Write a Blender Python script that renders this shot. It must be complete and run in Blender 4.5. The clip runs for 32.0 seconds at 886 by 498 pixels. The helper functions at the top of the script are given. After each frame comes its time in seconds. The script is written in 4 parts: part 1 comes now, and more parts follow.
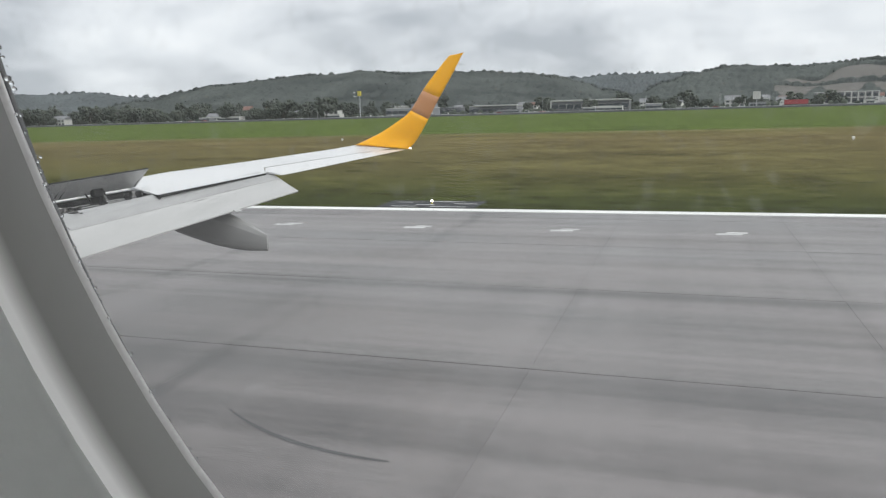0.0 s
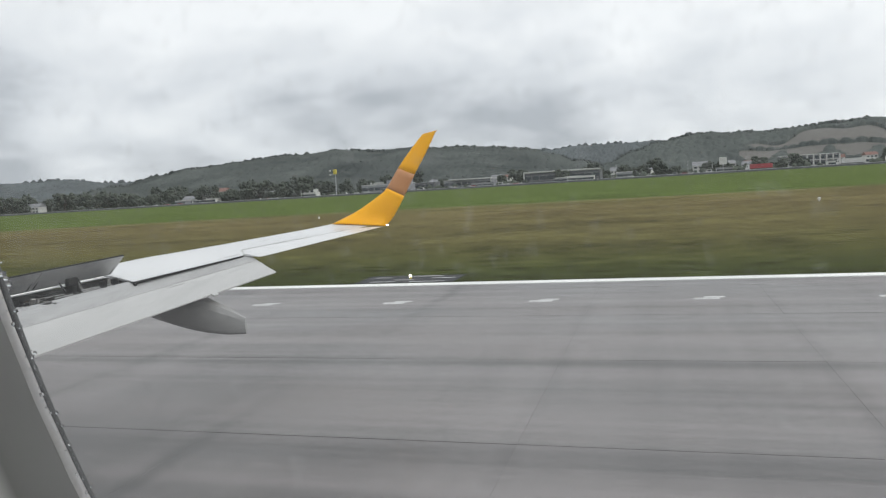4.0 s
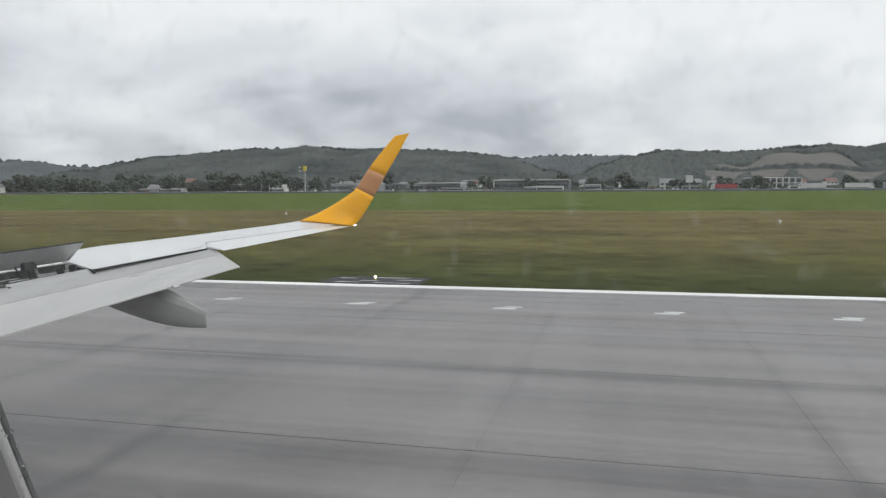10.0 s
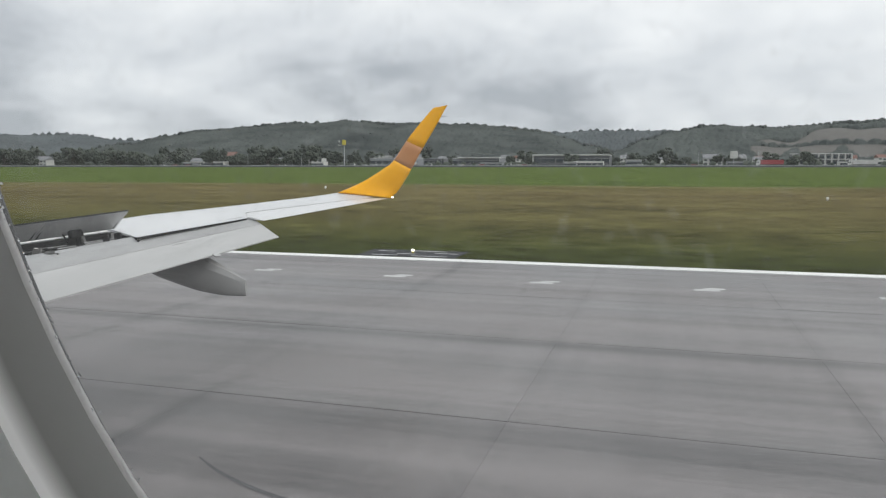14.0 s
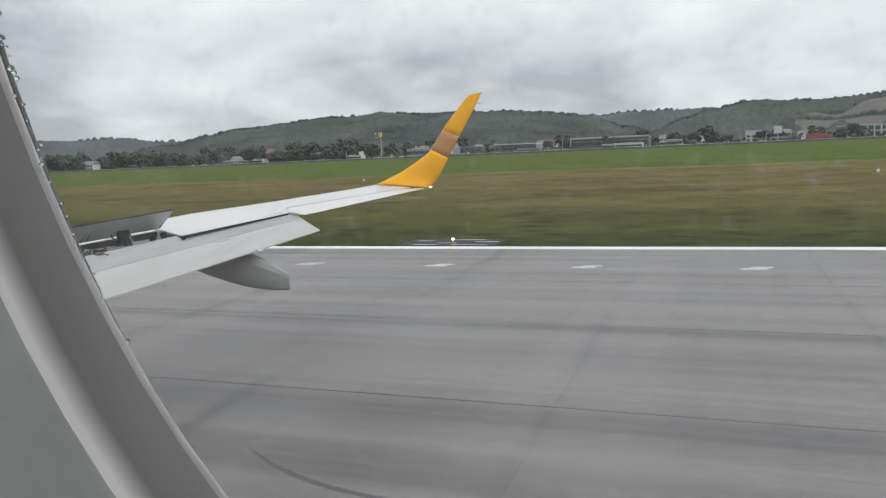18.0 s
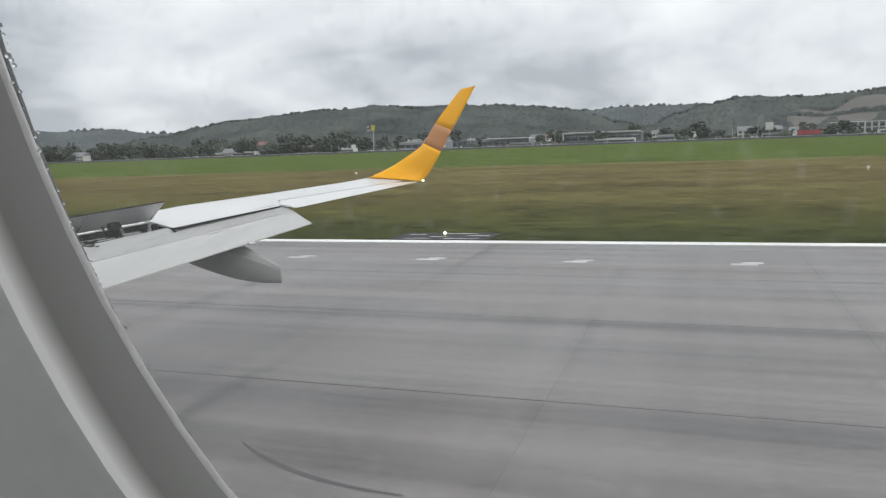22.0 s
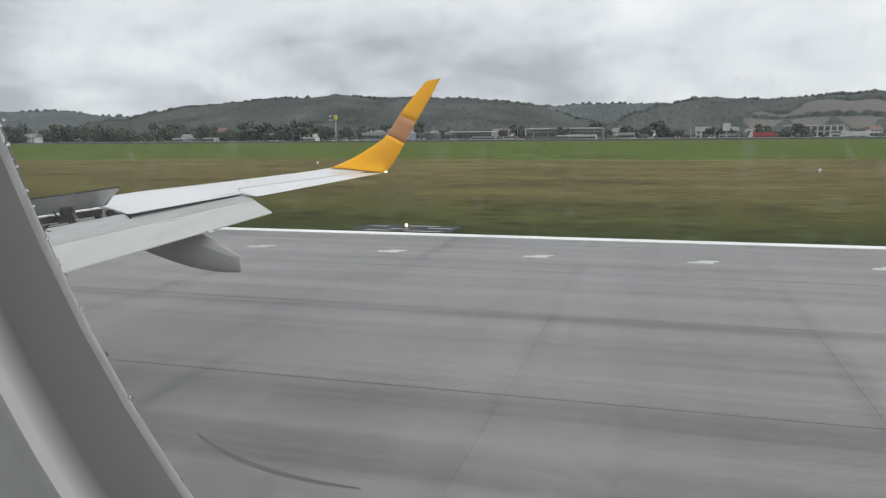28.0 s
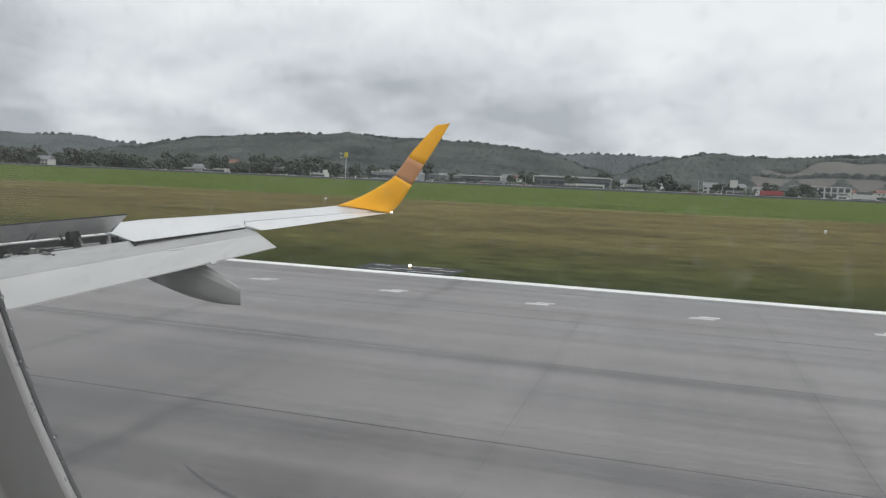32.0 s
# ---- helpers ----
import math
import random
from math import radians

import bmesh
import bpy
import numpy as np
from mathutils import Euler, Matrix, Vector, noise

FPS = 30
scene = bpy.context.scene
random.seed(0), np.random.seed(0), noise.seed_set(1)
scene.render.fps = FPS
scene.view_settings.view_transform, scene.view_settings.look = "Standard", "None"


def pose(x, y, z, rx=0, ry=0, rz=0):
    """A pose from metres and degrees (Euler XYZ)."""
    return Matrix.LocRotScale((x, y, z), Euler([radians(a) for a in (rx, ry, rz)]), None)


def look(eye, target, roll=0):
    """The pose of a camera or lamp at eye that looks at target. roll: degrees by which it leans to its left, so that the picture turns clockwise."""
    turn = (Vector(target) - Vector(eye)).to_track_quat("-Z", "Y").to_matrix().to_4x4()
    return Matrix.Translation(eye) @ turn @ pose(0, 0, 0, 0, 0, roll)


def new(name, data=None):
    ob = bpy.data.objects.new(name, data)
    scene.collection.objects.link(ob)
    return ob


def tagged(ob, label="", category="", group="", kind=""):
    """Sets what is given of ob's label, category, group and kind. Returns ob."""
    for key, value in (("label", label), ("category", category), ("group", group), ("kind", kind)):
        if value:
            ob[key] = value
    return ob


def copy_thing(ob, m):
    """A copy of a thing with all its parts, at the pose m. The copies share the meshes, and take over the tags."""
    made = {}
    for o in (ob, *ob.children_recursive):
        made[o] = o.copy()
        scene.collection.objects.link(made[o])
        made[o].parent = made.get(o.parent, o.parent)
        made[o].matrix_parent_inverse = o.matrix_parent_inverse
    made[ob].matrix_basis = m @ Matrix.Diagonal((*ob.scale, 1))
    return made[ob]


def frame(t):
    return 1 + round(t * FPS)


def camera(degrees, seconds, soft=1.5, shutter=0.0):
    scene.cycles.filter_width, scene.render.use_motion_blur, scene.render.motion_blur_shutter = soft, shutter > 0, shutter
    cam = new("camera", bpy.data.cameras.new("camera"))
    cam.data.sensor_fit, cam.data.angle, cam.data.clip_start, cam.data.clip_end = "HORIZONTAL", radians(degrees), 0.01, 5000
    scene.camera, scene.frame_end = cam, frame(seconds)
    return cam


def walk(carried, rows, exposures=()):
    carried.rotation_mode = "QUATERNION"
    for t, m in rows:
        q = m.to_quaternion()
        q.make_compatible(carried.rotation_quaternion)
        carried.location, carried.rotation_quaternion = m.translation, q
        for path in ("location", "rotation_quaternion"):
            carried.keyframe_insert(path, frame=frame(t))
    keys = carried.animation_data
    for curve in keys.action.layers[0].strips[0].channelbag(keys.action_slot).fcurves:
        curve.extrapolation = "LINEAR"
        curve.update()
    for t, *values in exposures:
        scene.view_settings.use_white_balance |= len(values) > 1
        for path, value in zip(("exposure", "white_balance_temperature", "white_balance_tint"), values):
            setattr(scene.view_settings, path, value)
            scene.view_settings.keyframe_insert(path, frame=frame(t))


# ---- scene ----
EYE_HEIGHT = 3.75
# The walk: seconds, place in metres, turn in degrees. The seat by the window stands still; the wing lies ahead (-x), the view goes out (+y).
PATH = [
    (0, 0.010, 0.003, 3.750, 79.44, 1.64, 18.13),
    (0.5, -0.028, 0.046, 3.721, 80.28, 0.70, 17.93),
    (1, -0.011, 0.023, 3.746, 82.00, -0.66, 16.06),
    (1.5, 0.005, 0.014, 3.734, 81.98, 1.48, 17.12),
    (2, -0.017, 0.025, 3.758, 82.46, -1.35, 15.67),
    (2.5, 0.016, -0.003, 3.749, 83.45, -1.56, 15.29),
    (3, 0.015, 0.002, 3.733, 82.26, -2.72, 17.01),
    (3.5, 0.036, -0.003, 3.722, 80.54, -1.63, 19.70),
    (4, 0.001, 0.008, 3.784, 85.01, 3.54, 16.22),
    (4.5, 0.025, 0.000, 3.754, 84.99, 1.05, 15.75),
    (6.5, 0.014, -0.004, 3.802, 83.87, 1.43, 15.48),
    (7, 0.024, -0.004, 3.753, 83.14, 0.49, 17.61),
    (7.5, 0.008, 0.010, 3.755, 81.16, 1.31, 19.03),
    (8, 0.011, 0.004, 3.766, 83.44, 0.29, 15.17),
    (8.5, 0.015, -0.003, 3.762, 85.27, 0.40, 13.87),
    (9, 0.011, 0.006, 3.765, 84.39, 0.27, 15.03),
    (9.5, -0.035, 0.025, 3.787, 86.52, 0.87, 12.26),
    (10, -0.004, 0.011, 3.793, 85.19, 0.39, 13.90),
    (10.5, 0.044, -0.005, 3.751, 86.18, 1.57, 14.66),
    (11, -0.029, 0.034, 3.789, 85.26, 1.25, 15.21),
    (11.5, 0.011, 0.012, 3.768, 85.49, 0.67, 14.70),
    (12, 0.029, -0.001, 3.743, 83.91, 2.08, 17.69),
    (12.5, 0.034, -0.012, 3.739, 81.71, 0.48, 19.49),
    (13, 0.008, 0.010, 3.749, 83.47, 0.96, 16.85),
    (13.5, 0.006, 0.014, 3.726, 82.69, 1.17, 17.33),
    (14, 0.027, -0.006, 3.746, 83.27, 0.11, 16.87),
    (14.5, 0.013, 0.009, 3.744, 83.26, -0.55, 15.77),
    (16.5, -0.013, 0.014, 3.770, 86.04, -0.29, 12.23),
    (17, -0.004, 0.024, 3.746, 83.81, 1.20, 15.18),
    (17.5, 0.034, -0.008, 3.727, 83.05, 2.36, 19.12),
    (18, 0.016, 0.006, 3.731, 82.48, 2.55, 19.68),
    (18.5, 0.002, 0.012, 3.739, 82.17, 2.44, 20.34),
    (19, -0.013, 0.032, 3.725, 83.19, 2.67, 19.06),
    (19.5, 0.010, 0.013, 3.726, 82.96, 2.07, 19.20),
    (20, 0.033, -0.016, 3.739, 82.31, 2.24, 19.55),
    (20.5, 0.043, -0.023, 3.740, 82.32, 2.82, 19.78),
    (21, 0.002, 0.008, 3.740, 82.26, 2.12, 19.00),
    (21.5, 0.026, -0.020, 3.749, 82.28, 1.87, 18.75),
    (22, 0.016, 0.003, 3.730, 81.98, 2.13, 19.11),
    (22.5, 0.034, -0.016, 3.732, 82.14, 1.98, 18.78),
    (23, -0.034, 0.042, 3.736, 82.25, 2.24, 18.71),
    (23.5, 0.027, -0.012, 3.737, 82.06, 2.75, 19.15),
    (24, 0.021, -0.005, 3.733, 81.72, 2.49, 18.95),
    (24.5, 0.003, 0.009, 3.737, 82.11, 3.60, 18.12),
    (25, 0.000, 0.005, 3.752, 81.54, 3.71, 18.88),
    (25.5, 0.000, 0.007, 3.743, 82.02, 2.62, 18.63),
    (26, 0.009, 0.007, 3.731, 82.27, 2.59, 19.08),
    (26.5, -0.021, 0.032, 3.741, 80.76, 2.45, 19.38),
    (28.5, -0.015, 0.022, 3.732, 82.10, -0.04, 15.59),
    (29, -0.010, 0.015, 3.748, 82.85, -1.35, 15.77),
    (29.5, 0.015, 0.014, 3.749, 82.41, -1.42, 10.40),
    (30, 0.037, -0.002, 3.740, 80.98, -0.04, 13.50),
    (30.5, 0.012, 0.001, 3.792, 81.89, -1.79, 15.59),
    (31, 0.041, -0.000, 3.756, 84.42, -1.26, 14.21),
    (31.5, 0.036, 0.002, 3.759, 84.57, -1.14, 15.71),
    (32, 0.029, -0.002, 3.766, 84.53, -2.40, 16.94),
]
cam = camera(61.7, 32.0, soft=1.2)
walk(cam, [(t, pose(x, y, z, rx, ry, rz)) for t, x, y, z, rx, ry, rz in PATH],
     exposures=[(0, 0.14), (1, 0.12), (3, 0.08), (4.5, 0.0), (9, -0.05), (12, -0.12), (13, -0.02), (14.5, -0.06), (17, -0.17), (18, 0.0), (20, 0.02), (22, 0.08), (25, 0.07), (29, -0.03), (30, 0.03), (31, 0.0), (32, -0.09)])

# ---- light ----
world = bpy.data.worlds.new("overcast_sky")
scene.world = world
world.use_nodes = True
wn, wl = world.node_tree.nodes, world.node_tree.links
wn.clear()


def wnode(kind, **inputs):
    n = wn.new(kind)
    for k, v in inputs.items():
        n.inputs[k.replace("_", " ")].default_value = v
    return n


out = wn.new("ShaderNodeOutputWorld")
back = wnode("ShaderNodeBackground", Strength=1.0)
sky = wn.new("ShaderNodeTexSky")
sky.sky_type, sky.sun_disc = "NISHITA", False
sky.sun_elevation, sky.sun_rotation = radians(42), radians(80)
sky_dim = wn.new("ShaderNodeVectorMath")
sky_dim.operation = "SCALE"
sky_dim.inputs["Scale"].default_value = 0.08
wl.new(sky.outputs[0], sky_dim.inputs[0])
coord = wn.new("ShaderNodeTexCoord")
sep = wn.new("ShaderNodeSeparateXYZ")
wl.new(coord.outputs["Generated"], sep.inputs[0])
lift = wnode("ShaderNodeMath")
lift.operation = "ADD"
lift.inputs[1].default_value = 0.34
high = wn.new("ShaderNodeMath")
high.operation = "MAXIMUM"
high.inputs[1].default_value = 0.0
wl.new(sep.outputs["Z"], high.inputs[0])
wl.new(high.outputs[0], lift.inputs[0])
flat = wn.new("ShaderNodeCombineXYZ")
flat.inputs["Z"].default_value = 8.1
for i, axis in enumerate("XY"):
    d = wn.new("ShaderNodeMath")
    d.operation = "DIVIDE"
    wl.new(sep.outputs[axis], d.inputs[0])
    wl.new(lift.outputs[0], d.inputs[1])
    wl.new(d.outputs[0], flat.inputs[i])
big = wnode("ShaderNodeTexNoise", Scale=1.22, Detail=9.0, Roughness=0.52, Distortion=0.2)
fine = wnode("ShaderNodeTexNoise", Scale=3.7, Detail=8.0, Roughness=0.55, Distortion=0.3)
wl.new(flat.outputs[0], big.inputs["Vector"])
wl.new(flat.outputs[0], fine.inputs["Vector"])
mixn = wnode("ShaderNodeMath")
mixn.operation = "MULTIPLY_ADD"
mixn.inputs[1].default_value = 0.40
wl.new(fine.outputs["Fac"], mixn.inputs[0])
wl.new(big.outputs["Fac"], mixn.inputs[2])
ramp = wn.new("ShaderNodeValToRGB")
ramp.color_ramp.elements[0].position, ramp.color_ramp.elements[0].color = 0.46, (0.47, 0.505, 0.55, 1)
ramp.color_ramp.elements[1].position, ramp.color_ramp.elements[1].color = 0.84, (0.99, 1.015, 1.035, 1)
mid = ramp.color_ramp.elements.new(0.65)
mid.color = (0.765, 0.80, 0.84, 1)
rise = wn.new("ShaderNodeMapRange")
rise.inputs["From Min"].default_value, rise.inputs["From Max"].default_value = 0.02, 0.30
rise.inputs["To Min"].default_value, rise.inputs["To Max"].default_value = -0.070, 0.165
wl.new(high.outputs[0], rise.inputs["Value"])
total = wn.new("ShaderNodeMath")
total.operation = "ADD"
wl.new(mixn.outputs[0], total.inputs[0])
wl.new(rise.outputs[0], total.inputs[1])
aft = wnode("ShaderNodeMath")
aft.operation = "MULTIPLY_ADD"
aft.inputs[1].default_value = 0.11
wl.new(sep.outputs["X"], aft.inputs[0])
wl.new(total.outputs[0], aft.inputs[2])
wl.new(aft.outputs[0], ramp.inputs[0])
blend = wn.new("ShaderNodeMix")
blend.data_type = "RGBA"
blend.inputs["Factor"].default_value = 0.94
wl.new(sky_dim.outputs[0], blend.inputs[6])
wl.new(ramp.outputs[0], blend.inputs[7])
wl.new(blend.outputs[2], back.inputs["Color"])
wl.new(back.outputs[0], out.inputs["Surface"])

sun = new("sun", bpy.data.lights.new("sun", "SUN"))
sun.data.energy, sun.data.angle, sun.data.color = 0.9, radians(40), (1.0, 0.97, 0.93)
sun.matrix_world = look((48, 8, 44), (0, 0, 0))


# ---- materials ----
def material(name, color, rough=0.6, metal=0.0, vary=0.25, scale=1.0, stretch=(1, 1, 1), bump=0.0, fine_scale=None, second=None, island=0.0, per_object=0.0, coat=0.0, rough_vary=0.1, coords="Object"):
    """A surface with two scales of variation in tone, in roughness and in relief."""
    m = bpy.data.materials.new(name)
    m.use_nodes = True
    nt = m.node_tree
    b = nt.nodes["Principled BSDF"]
    b.inputs["Metallic"].default_value = metal
    b.inputs["Coat Weight"].default_value = coat
    tc = nt.nodes.new("ShaderNodeTexCoord")
    mp = nt.nodes.new("ShaderNodeMapping")
    mp.inputs["Scale"].default_value = stretch
    if coords == "World":
        nt.links.new(nt.nodes.new("ShaderNodeNewGeometry").outputs["Position"], mp.inputs["Vector"])
    else:
        nt.links.new(tc.outputs[coords], mp.inputs["Vector"])
    n1 = nt.nodes.new("ShaderNodeTexNoise")
    n1.inputs["Scale"].default_value, n1.inputs["Detail"].default_value = scale, 5
    n2 = nt.nodes.new("ShaderNodeTexNoise")
    n2.inputs["Scale"].default_value, n2.inputs["Detail"].default_value = fine_scale or scale * 11, 6
    for n in (n1, n2):
        nt.links.new(mp.outputs[0], n.inputs["Vector"])
    add = nt.nodes.new("ShaderNodeMath")
    add.operation = "MULTIPLY_ADD"
    add.inputs[1].default_value = 0.6
    nt.links.new(n2.outputs["Fac"], add.inputs[0])
    nt.links.new(n1.outputs["Fac"], add.inputs[2])
    tone = add.outputs[0]
    if island or per_object:
        src = nt.nodes.new("ShaderNodeNewGeometry" if island else "ShaderNodeObjectInfo")
        more = nt.nodes.new("ShaderNodeMath")
        more.operation = "MULTIPLY_ADD"
        more.inputs[1].default_value = island or per_object
        nt.links.new(src.outputs["Random Per Island" if island else "Random"], more.inputs[0])
        nt.links.new(tone, more.inputs[2])
        low = nt.nodes.new("ShaderNodeMath")
        low.operation = "SUBTRACT"
        low.inputs[1].default_value = (island or per_object) / 2
        nt.links.new(more.outputs[0], low.inputs[0])
        tone = low.outputs[0]
    r = nt.nodes.new("ShaderNodeValToRGB")
    lo = [c * (1 - vary) for c in color]
    hi = [min(1, c * (1 + vary)) for c in (second or color)]
    r.color_ramp.elements[0].position, r.color_ramp.elements[0].color = 0.55, (*lo, 1)
    r.color_ramp.elements[1].position, r.color_ramp.elements[1].color = 1.0, (*hi, 1)
    nt.links.new(tone, r.inputs[0])
    nt.links.new(r.outputs[0], b.inputs["Base Color"])
    rr = nt.nodes.new("ShaderNodeMapRange")
    rr.inputs["From Min"].default_value, rr.inputs["From Max"].default_value = 0.5, 1.1
    rr.inputs["To Min"].default_value, rr.inputs["To Max"].default_value = max(0.03, rough - rough_vary), min(1, rough + rough_vary)
    nt.links.new(add.outputs[0], rr.inputs["Value"])
    nt.links.new(rr.outputs[0], b.inputs["Roughness"])
    if bump:
        bp = nt.nodes.new("ShaderNodeBump")
        bp.inputs["Strength"].default_value, bp.inputs["Distance"].default_value = 0.6, bump
        nt.links.new(n2.outputs["Fac"], bp.inputs["Height"])
        nt.links.new(bp.outputs[0], b.inputs["Normal"])
    return m


def glowing(name, color, strength):
    m = bpy.data.materials.new(name)
    m.use_nodes = True
    b = m.node_tree.nodes["Principled BSDF"]
    b.inputs["Emission Color"].default_value, b.inputs["Emission Strength"].default_value = (*color, 1), strength
    b.inputs["Base Color"].default_value = (*color, 1)
    return m


def concrete_material():
    """Damp runway concrete: long wheel and rubber streaks, cloudy wet patches, pale scoured bands, fine aggregate."""
    m = bpy.data.materials.new("wet_concrete")
    m.use_nodes = True
    nt = m.node_tree
    b = nt.nodes["Principled BSDF"]
    geo = nt.nodes.new("ShaderNodeNewGeometry")

    def grain(scale, stretch, detail, rough=0.5):
        mp = nt.nodes.new("ShaderNodeMapping")
        mp.inputs["Scale"].default_value = stretch
        nt.links.new(geo.outputs["Position"], mp.inputs["Vector"])
        n = nt.nodes.new("ShaderNodeTexNoise")
        n.inputs["Scale"].default_value, n.inputs["Detail"].default_value, n.inputs["Roughness"].default_value = scale, detail, rough
        nt.links.new(mp.outputs[0], n.inputs["Vector"])
        return n.outputs["Fac"]

    def mix(a, w, c):
        n = nt.nodes.new("ShaderNodeMath")
        n.operation = "MULTIPLY_ADD"
        n.inputs[1].default_value = w
        nt.links.new(a, n.inputs[0])
        if isinstance(c, float):
            n.inputs[2].default_value = c
        else:
            nt.links.new(c, n.inputs[2])
        return n.outputs[0]

    info = nt.nodes.new("ShaderNodeObjectInfo")
    streak = grain(0.55, (0.02, 1, 1), 6, 0.6)
    thin = grain(3.2, (0.012, 1, 1), 4, 0.6)
    cloud = grain(0.22, (0.45, 1, 1), 8, 0.60)
    grit = grain(9.0, (0.35, 1, 1), 5, 0.7)
    # pale scoured strips beside the long joints, and dark rubber lanes between them
    sp = nt.nodes.new("ShaderNodeSeparateXYZ")
    nt.links.new(geo.outputs["Position"], sp.inputs[0])
    wob = mix(grain(0.09, (1, 0.2, 1), 3), 0.5, sp.outputs["Y"])
    lane = nt.nodes.new("ShaderNodeValToRGB")
    lane.color_ramp.elements.remove(lane.color_ramp.elements[0])
    stops = ((4.0, 0.5), (5.5, 0.62), (6.6, 0.5), (9.3, 0.46), (10.1, 0.30), (10.4, 0.72), (10.7, 0.70), (11.8, 0.5), (14.6, 0.46), (15.2, 0.36), (15.45, 0.70), (15.75, 0.66), (17.0, 0.5), (20.3, 0.45), (20.55, 0.64), (21.4, 0.5), (25.0, 0.42), (27.0, 0.5))
    for i, (p, c) in enumerate(stops):
        e = lane.color_ramp.elements[0] if i == 0 else lane.color_ramp.elements.new(p / 28)
        e.position, e.color = p / 28, (c, c, c, 1)
    unit = nt.nodes.new("ShaderNodeMath")
    unit.operation = "DIVIDE"
    unit.inputs[1].default_value = 28.0
    nt.links.new(wob, unit.inputs[0])
    nt.links.new(unit.outputs[0], lane.inputs[0])
    sweep = grain(0.42, (1, 0.05, 1), 5, 0.6)
    hair = grain(14.0, (0.006, 1, 1), 4, 0.65)
    # damp bands along the cross joints, strong at some and faint at others
    def calc(op, a, c):
        n = nt.nodes.new("ShaderNodeMath")
        n.operation = op
        for i, v in enumerate((a, c)):
            if isinstance(v, float):
                n.inputs[i].default_value = v
            else:
                nt.links.new(v, n.inputs[i])
        return n.outputs[0]

    cell = calc("DIVIDE", calc("ADD", mix(grain(0.5, (1, 1, 1), 3), 0.5, sp.outputs["X"]), 1.85), 5.0)
    off = calc("ABSOLUTE", calc("SUBTRACT", cell, calc("ROUND", cell, 0.0)), 0.0)
    band = nt.nodes.new("ShaderNodeMapRange")
    band.interpolation_type = "SMOOTHSTEP"
    band.inputs["From Min"].default_value, band.inputs["From Max"].default_value = 0.010, 0.062
    band.inputs["To Min"].default_value, band.inputs["To Max"].default_value = 1.0, 0.0
    nt.links.new(off, band.inputs["Value"])
    faint = nt.nodes.new("ShaderNodeMapRange")
    faint.inputs["From Min"].default_value, faint.inputs["From Max"].default_value = 0.36, 0.66
    nt.links.new(grain(0.16, (1, 0.6, 1), 3), faint.inputs["Value"])
    damp = calc("MULTIPLY", band.outputs[0], faint.outputs[0])
    tone = mix(damp, -0.17, mix(lane.outputs[0], 0.55, mix(streak, 0.95, mix(thin, 0.36, mix(hair, 0.10, mix(sweep, 0.42, mix(cloud, 0.85, mix(grit, 0.30, mix(info.outputs["Random"], 0.06, -1.24)))))))))
    r = nt.nodes.new("ShaderNodeValToRGB")
    r.color_ramp.elements[0].position, r.color_ramp.elements[0].color = 0.31, (0.061, 0.057, 0.0565, 1)
    r.color_ramp.elements[1].position, r.color_ramp.elements[1].color = 0.69, (0.201, 0.186, 0.184, 1)
    nt.links.new(tone, r.inputs[0])
    nt.links.new(r.outputs[0], b.inputs["Base Color"])
    rr = nt.nodes.new("ShaderNodeMapRange")
    rr.inputs["From Min"].default_value, rr.inputs["From Max"].default_value = 0.3, 0.7
    rr.inputs["To Min"].default_value, rr.inputs["To Max"].default_value = 0.28, 0.62
    nt.links.new(cloud, rr.inputs["Value"])
    nt.links.new(rr.outputs[0], b.inputs["Roughness"])
    bp = nt.nodes.new("ShaderNodeBump")
    bp.inputs["Strength"].default_value, bp.inputs["Distance"].default_value = 0.6, 0.004
    nt.links.new(grit, bp.inputs["Height"])
    nt.links.new(bp.outputs[0], b.inputs["Normal"])
    return m


M_CONCRETE = concrete_material()
M_JOINT = material("joint_filler", (0.05, 0.05, 0.05), 0.7, vary=0.3, scale=2.0)
M_LINE = material("runway_paint", (0.78, 0.78, 0.76), 0.45, vary=0.18, scale=1.2, stretch=(0.12, 1, 1), fine_scale=9, bump=0.001, coords="World")
M_WHITE = material("white_aircraft_paint", (0.63, 0.635, 0.64), 0.34, vary=0.045, scale=0.8, fine_scale=7, coat=0.2, rough_vary=0.02)
M_FLAP = material("pale_grey_flap_paint", (0.445, 0.446, 0.442), 0.34, vary=0.09, scale=0.9, stretch=(4, 0.35, 1), fine_scale=6, coat=0.15, rough_vary=0.03)
M_NOSE_TONE = material("toned_flap_nose", (0.365, 0.368, 0.368), 0.42, vary=0.12, scale=1.4, stretch=(3, 0.4, 1), fine_scale=9)
M_GREY = material("grey_aircraft_paint", (0.31, 0.308, 0.302), 0.32, vary=0.10, scale=1.2, fine_scale=14, coat=0.2)
M_SPOILER = material("spoiler_grey", (0.375, 0.376, 0.372), 0.55, vary=0.26, scale=2.0, fine_scale=17)
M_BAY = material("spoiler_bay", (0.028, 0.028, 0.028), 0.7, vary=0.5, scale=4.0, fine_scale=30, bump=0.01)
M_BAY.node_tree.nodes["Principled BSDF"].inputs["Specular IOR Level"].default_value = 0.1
M_STEEL = material("dull_metal", (0.34, 0.33, 0.32), 0.35, metal=0.8, vary=0.3, scale=6)
M_DARK_STEEL = material("dark_steel", (0.10, 0.098, 0.095), 0.5, metal=0.5, vary=0.4, scale=6)
